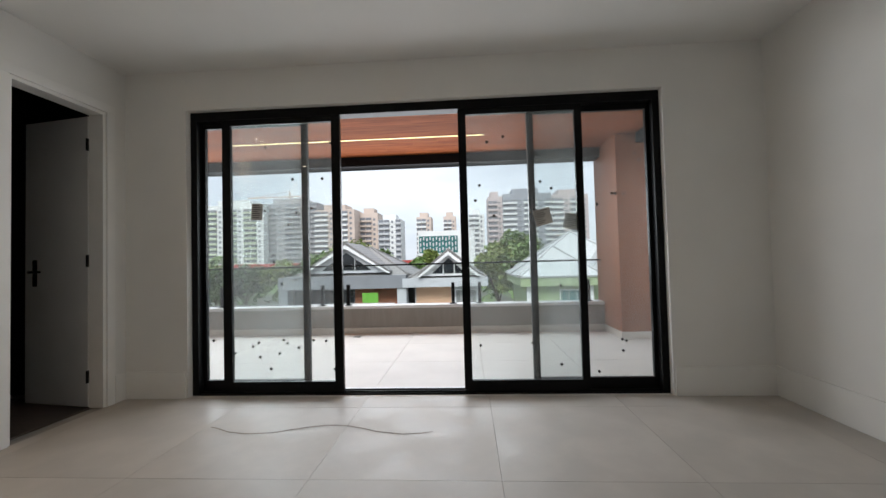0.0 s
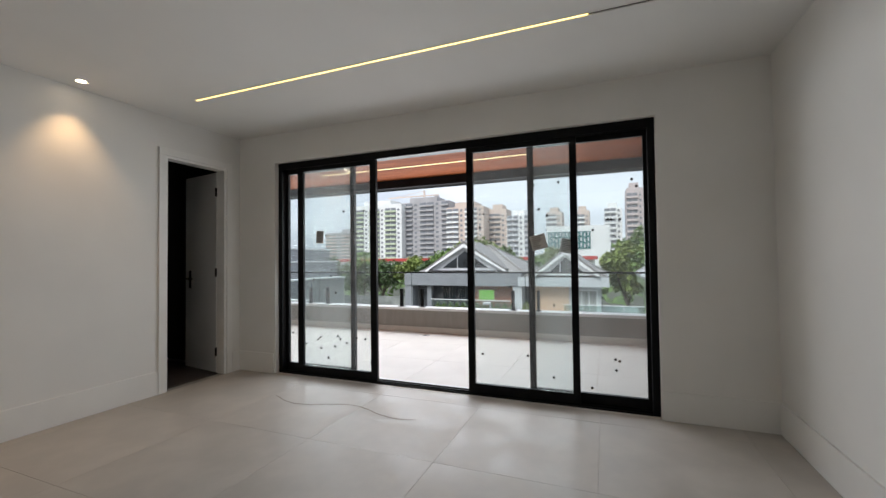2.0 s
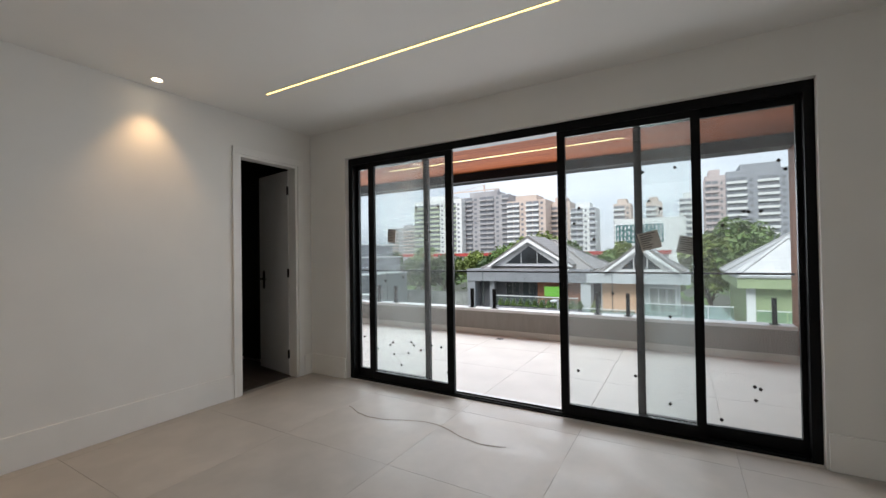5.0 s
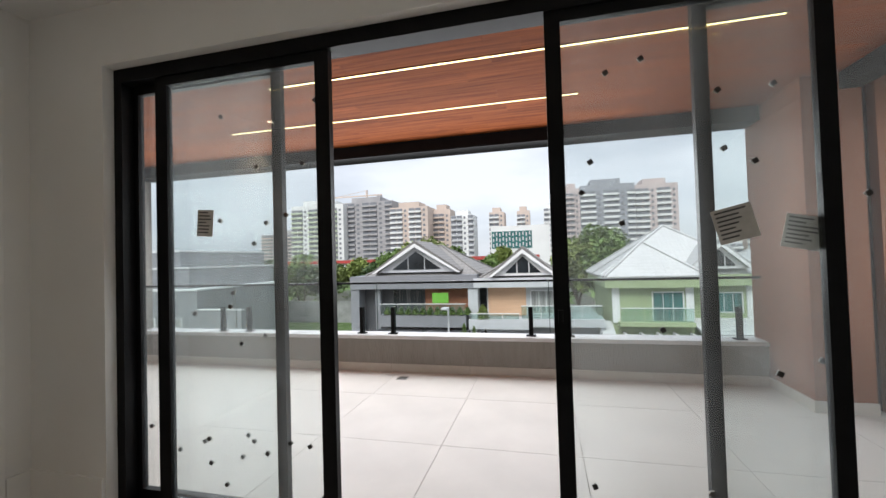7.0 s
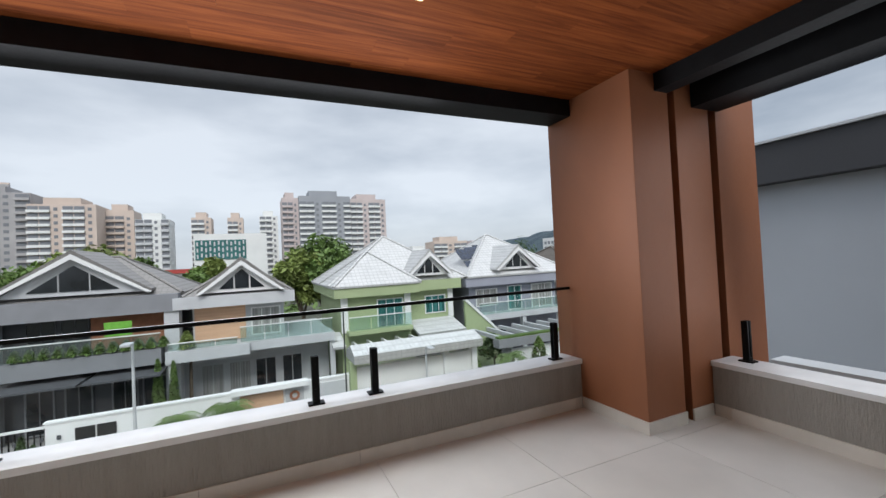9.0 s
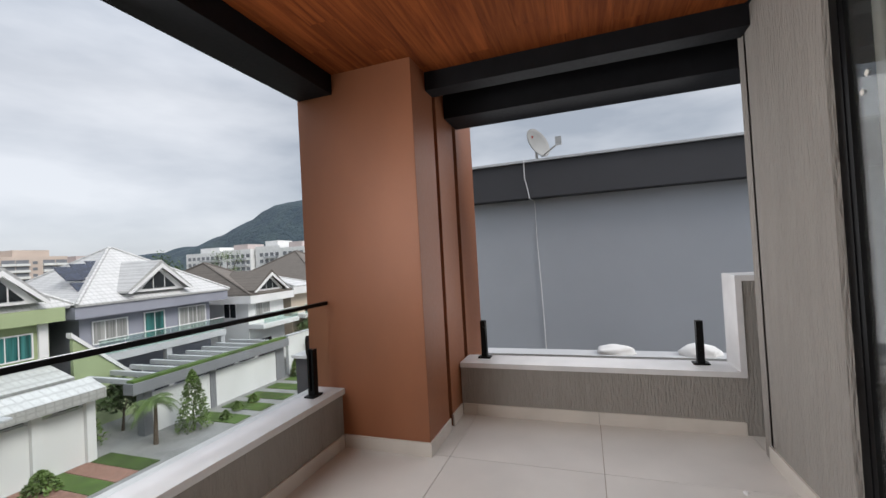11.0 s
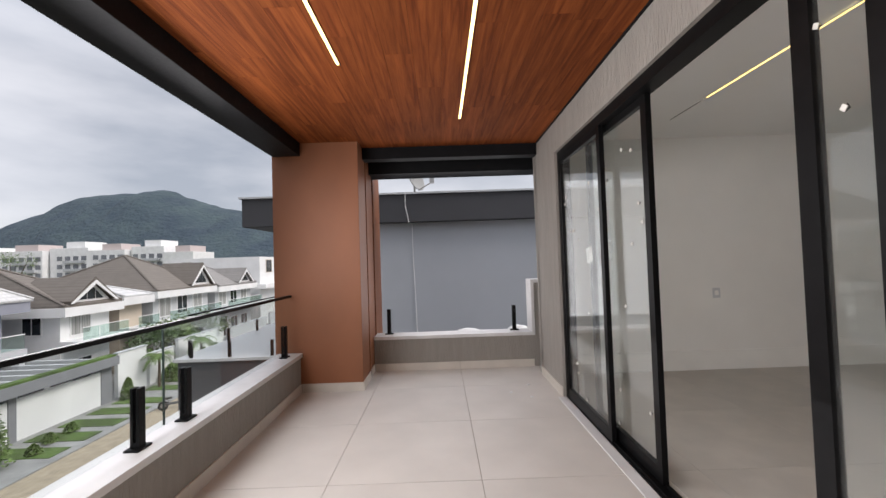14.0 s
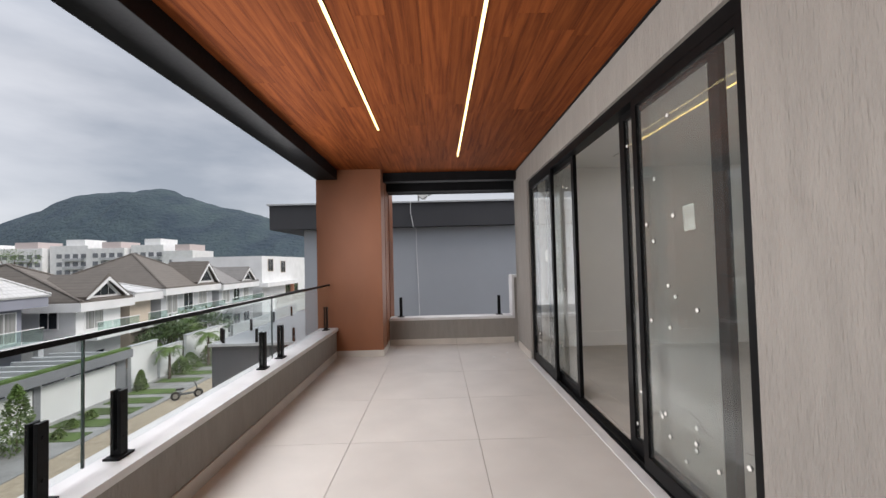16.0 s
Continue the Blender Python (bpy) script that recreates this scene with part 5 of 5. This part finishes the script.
# panes, slate and concrete are paled, putting distance haze and sky reflection into colour
M_TWPANE = mat("hazy far window glass", (0.27, 0.285, 0.31), 0.3, var=0.2, scale=0.1)
M_TWSLATE = mat("hazy slate tower render", (0.33, 0.345, 0.37), 0.8, var=0.06, scale=0.1)
M_TWWHITE = mat("white tower render", (0.74, 0.75, 0.73), 0.8, var=0.05, scale=0.1)
M_TWBEIGE = mat("beige tower render", (0.60, 0.50, 0.43), 0.8, var=0.06, scale=0.1)
M_TWGREY = mat("hazy raw concrete frame", (0.42, 0.41, 0.41), 0.9, var=0.1, scale=0.1)
M_TWPINK = mat("pinkish tower render", (0.57, 0.49, 0.47), 0.8, var=0.06, scale=0.1)
M_TWGREEN = mat("pale green tower render", (0.52, 0.58, 0.42), 0.8, var=0.06, scale=0.1)
tower(-146, -111, 220, 36, 18, M_TWWHITE, M_TWGREEN, "white and pale green apartment tower with window bands", 9)
tower(-116, -82, 226, 37, 18, M_TWGREY, M_TWGREY, "unfinished grey concrete apartment tower", 7)
tower(-81, -58.5, 220, 31.5, 18, M_TWBEIGE, M_TWWHITE, "beige apartment tower with white balconies", 6)
tower(-59, -48, 232, 30.5, 14, M_TWBEIGE, M_TWBEIGE, "narrow beige apartment tower", 3)
tower(-45, -32.3, 220, 25, 14, M_TWWHITE, M_LTGREY, "pale apartment tower with grey balconies", 4)
tower(-27.4, -18.2, 250, 29, 14, M_TWBEIGE, M_TWWHITE, "slim far apartment tower", 3)
tower(-11, -3, 260, 30, 14, M_TWBEIGE, M_TWWHITE, "slim far apartment tower", 3)
tower(5.5, 14.4, 235, 28, 12, M_TWWHITE, M_TWWHITE, "slim white apartment tower", 3)
tower(16.1, 24, 222, 36, 18, M_TWPINK, M_TWPINK, "pinkish apartment tower beside a grey one", 3)
tower(24, 50, 218, 36.5, 18, M_TWSLATE, M_TWWHITE, "dark grey apartment tower with white balconies", 7)
tower(50.5, 70, 220, 35.5, 18, M_TWPINK, M_TWWHITE, "pinkish apartment tower with white balconies", 6)
tower(-230, -150, 300, 26, 20, M_TWGREY, M_TWBEIGE, "broad far apartment block", 14)
low = thing("office_block", "low block with a teal patterned glass front", "building", at=(-8.5, 190, GZ))
part("wall", boxes((-13, 0, 0, 14, 20, 22.5)), M_TWWHITE, low)
part("front", boxes((-12.5, -0.3, 12, 6, -0.02, 20)), M_TEAL, low, "teal glass front")
for i in range(12):
    for j in range(3):
        part("pane", boxes((-12 + i * 1.52, -0.45, 12.6 + j * 2.5 + (i % 2) * 0.5, -11.4 + i * 1.52, -0.31, 14.2 + j * 2.5 + (i % 2) * 0.5)), M_LTGREY, low)
shop = thing("long_shed", "long white shed with a red roof edge", "building", at=(-40, 130, GZ))
part("wall", boxes((-70, 0, 0, 40, 20, 7.5)), M_TWWHITE, shop)
part("roof", boxes((-71, -1, 7.5, 41, 21, 8.6)), M_RED, shop)
for i, (x0, x1, t, c) in enumerate(((86, 100, 6.5, M_TWWHITE), (102, 125, 12, M_TWBEIGE), (127, 140, 9, M_TWPINK))):
    tower(x0 * 1.05, x1 * 1.05, 240, t, 15, c, M_TWWHITE, "low far apartment block", 5)
# white apartment row at the foot of the hill
for i, (ya, yb, t) in enumerate(((92, 103, 8.0), (104, 116, 10.5), (117, 131, 9.5), (132, 146, 10.8), (147, 164, 10.0), (165, 190, 9.6))):
    b = thing("apartment_block", "white low apartment block with balconies", "building", "white apartment blocks", at=(150 + 2 * (i % 2), ya, GZ))
    L, h = yb - ya, t - GZ
    part("wall", boxes((0, 0, 0, 14, L, h)), M_WHITE, b)
    part("penthouse", boxes((2, L * 0.2, h, 12, L * 0.7, h + 2.4)), M_WHITE if i % 2 else M_TWPINK, b)
    for f in range(1, int(h / 3)):
        for k in range(int(L / 3)):
            part("window", boxes((-0.1, k * 3 + 0.6, f * 3 + 1.0, -0.02, k * 3 + 2.5, f * 3 + 2.6)), M_TWPANE, b)
        part("balcony", boxes((-1.2, L * 0.1, f * 3, 0, L * 0.6, f * 3 + 0.9)), M_LTGREY, b)
# hill
rows_, cols_ = 60, 220
vs, fs = [], []
for j in range(rows_):
    for i in range(cols_):
        v = j / (rows_ - 1)
        yy = 150 + 1500 * i / (cols_ - 1)
        ridge = 67 + 118 * math.exp(-((yy - 700) / 270) ** 2) + 12 * math.exp(-((yy - 785) / 45) ** 2) + 11 * math.exp(-((yy - 611) / 60) ** 2) + 24 * math.exp(-((yy - 420) / 100) ** 2)
        ridge += 7 * noise.noise(Vector((yy * 0.02, 2.2, 0))) + 4 * noise.noise(Vector((yy * 0.06, 5.2, 0)))
        prof = math.sin(min(v, 0.5) * math.pi) if v < 0.5 else 1 - (v - 0.5) * 0.8
        gully = 22 * noise.noise(Vector((yy * 0.012, v * 5, 1.0))) + 9 * noise.noise(Vector((yy * 0.035, v * 9, 4.0)))
        z = GZ + ridge * prof + gully * prof * (1 - prof ** 4)
        vs.append((700 + 500 * v, yy, z))
for j in range(rows_ - 1):
    for i in range(cols_ - 1):
        k = j * cols_ + i
        fs.append((k, k + cols_, k + cols_ + 1, k + 1))
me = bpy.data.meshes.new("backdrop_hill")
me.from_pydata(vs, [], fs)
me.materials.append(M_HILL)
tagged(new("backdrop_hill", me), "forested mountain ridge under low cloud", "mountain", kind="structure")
# woods between the houses and the towers
rnd = random.Random(77)
vs, fs = [], []
for i in range(15000):
    if i % 3:
        c = Vector((rnd.uniform(-120, 150), rnd.uniform(62, 120), 0))
    else:
        c = Vector((rnd.uniform(75, 135), rnd.uniform(10, 130), 0))
    c.z = GZ + 6.2 * rnd.random() ** 0.6 * (0.75 + 0.5 * noise.noise(Vector((c.x * 0.09, c.y * 0.09, 0))))
    m = Euler((rnd.uniform(-1, 1), rnd.uniform(-1, 1), rnd.uniform(0, 6))).to_matrix()
    s = rnd.uniform(0.5, 1.1)
    k = len(vs)
    for px, py in ((-s, 0), (0, -s * 0.6), (s, 0), (0, s * 0.6)):
        vs.append(tuple(c + m @ Vector((px, py, 0))))
    fs.append((k, k + 1, k + 2, k + 3))
me = bpy.data.meshes.new("woods")
me.from_pydata(vs, [], fs)
me.materials.append(M_LEAF)
tagged(new("woods", me), "far green woods between houses and towers", "trees", kind="stuff")

# boundary wall of the next plot, with lumps of white rubble on it
bw = structure("boundary_wall", boxes((6.9, -9, GZ, 7.1, 2.6, 0.08)), M_LTGREY, "pale boundary wall between the plots", "wall")
structure("boundary_coping", boxes((6.86, -9, 0.08, 7.14, 2.62, 0.12)), M_LTGREY, "pale grey coping of the boundary wall", "coping")


def lump(name, label, category, x, y, z, rx, ry, rz, material, seed):
    bm = bmesh.new()
    bmesh.ops.create_icosphere(bm, subdivisions=3, radius=1.0)
    for v in bm.verts:
        k = 1 + 0.28 * noise.noise(v.co * 1.7 + Vector((seed, 0, 0)))
        v.co = Vector((v.co.x * rx * k, v.co.y * ry * k, max(v.co.z, -0.1) * rz * k))
    o = mesh_ob(name, bm, material, smooth=True)
    o.location = (x, y, z + 0.05 * rz)
    return tagged(o, label, category)


lump("plastic_bundle", "crumpled white plastic bundle on the boundary wall", "bundle", 7.0, 0.84, 0.12, 0.12, 0.22, 0.09, M_WHITE, 3)
lump("plastic_bundle", "crumpled white plastic bundle on the boundary wall", "bundle", 7.0, -0.02, 0.12, 0.12, 0.2, 0.12, M_WHITE, 8)
for i, (x, y) in enumerate(((4.19, 0.6), (4.03, 0.42), (4.43, 0.37))):
    lump("plaster_chip", "small white plaster chip lying on the terrace tiles", "debris", x, y, 0.0, 0.02, 0.016, 0.01, M_WHITE, i)

# dusty streak left on the room floor
M_DUST = mat("dusty brown residue", (0.36, 0.315, 0.265), 0.9, var=0.2, scale=30)
streak = bmesh.new()
for i in range(48):
    u0, u1 = i / 48, (i + 1) / 48
    ya = -0.73 + 0.07 * math.sin(u0 * 9.5 + 2.6) + 0.012 * noise.noise(Vector((u0 * 14, 0, 0)))
    yb = -0.73 + 0.07 * math.sin(u1 * 9.5 + 2.6) + 0.012 * noise.noise(Vector((u1 * 14, 0, 0)))
    w = 0.007 + 0.005 * noise.noise(Vector((u0 * 20, 3, 0)))
    xa, xb = 0.6 + 1.54 * u0, 0.6 + 1.54 * u1
    f0 = [streak.verts.new(p) for p in ((xa, ya - w, 0.0012), (xb, yb - w, 0.0012), (xb, yb + w, 0.0012), (xa, ya + w, 0.0012))]
    streak.faces.new(f0)
tagged(mesh_ob("dust_streak", streak, M_DUST), "thin wavy streak of brown dust on the floor", "stain", kind="structure")

# patio furniture before the peach house
def patio_chair(x, y, turn):
    c = thing("patio_chair", "dark woven patio chair on the forecourt", "chair", "patio chairs", at=(x, y, GZ), turn=turn)
    part("seat", boxes((-0.24, -0.24, 0.42, 0.24, 0.24, 0.47), bevel=0.01), M_DKGREY, c)
    part("backrest", boxes((-0.24, 0.2, 0.47, 0.24, 0.25, 0.9), bevel=0.01), M_DKGREY, c)
    for lx in (-0.21, 0.21):
        for ly in (-0.21, 0.21):
            part("leg", tube(bmesh.new(), (lx, ly, 0), (lx, ly, 0.42), 0.018, n=6), M_PLUG, c)


pt = thing("patio_table", "long dark patio table on the forecourt", "table", at=(2.4, 27.0, GZ))
part("tabletop", boxes((-1.1, -0.45, 0.72, 1.1, 0.45, 0.76), bevel=0.01), M_BRICK, pt)
for lx in (-1.0, 1.0):
    for ly in (-0.38, 0.38):
        part("leg", boxes((lx - 0.03, ly - 0.03, 0, lx + 0.03, ly + 0.03, 0.72)), M_PLUG, pt)
for i, (x, y, a) in enumerate(((1.6, 26.3, 180), (2.4, 26.3, 180), (3.2, 26.3, 180), (1.6, 27.7, 0), (2.4, 27.7, 0), (3.2, 27.7, 0), (0.0, 26.6, 150))):
    patio_chair(x, y, a)
# crane over the unfinished tower
cr = thing("tower_crane", "thin tower crane above the unfinished tower", "crane", at=(-103, 232, GZ))
part("mast", boxes((-0.5, -0.5, 0, 0.5, 0.5, 52)), M_TWBEIGE, cr)
part("jib", boxes((-26, -0.3, 48.2, 10, 0.3, 49.0)), M_TWBEIGE, cr)
part("tie", tube(bmesh.new(), (0, 0, 51.8), (-20, 0, 49.0), 0.15, n=6), M_TWBEIGE, cr)
part("counterweight", boxes((7, -0.8, 46.6, 10, 0.8, 48.2)), M_TWGREY, cr)

structure("house_base", boxes((-3.6, YB, GZ, 5.0, 3.08, -0.252)), M_STUCCO, "grey plaster storeys below the terrace", "wall")

# ---------- floor tiles ----------
def tile_field(owner, xs, ys, material, gap=0.004):
    shared = {}
    for x0, x1 in zip(xs, xs[1:]):
        for y0, y1 in zip(ys, ys[1:]):
            key = (round(x1 - x0, 3), round(y1 - y0, 3))
            w, d = key
            if key not in shared:
                bm = boxes((-w / 2 + gap / 2, -d / 2 + gap / 2, -0.011, w / 2 - gap / 2, d / 2 - gap / 2, 0.0))
                me = bpy.data.meshes.new("tile")
                bm.to_mesh(me)
                bm.free()
                me.materials.append(material)
                shared[key] = me
            t = new("tile", shared[key])
            t.parent = owner
            t.location = ((x0 + x1) / 2, (y0 + y1) / 2, 0)


room_floor = tagged(new("floor"), "large beige porcelain floor tiles with thin joints", "floor", kind="structure")
tile_field(room_floor, [XL, -0.43, 0.56, 1.55, 2.54, 3.53, 4.52, XR], [YB, -5.47, -4.44, -3.41, -2.38, -1.35, -0.32, -0.075], M_TILE_IN, 0.002)
terrace_floor = tagged(new("floor_terrace"), "large pale porcelain terrace tiles with beige joints", "floor", kind="structure")
tile_field(terrace_floor, [-3.4, -3.30, -2.33, -1.36, -0.39, 0.58, 1.55, 2.52, 3.49, 4.46, TE + 0.1], [-0.075, 0.095, 1.08, 2.065, YP], M_TILE_OUT, 0.004)
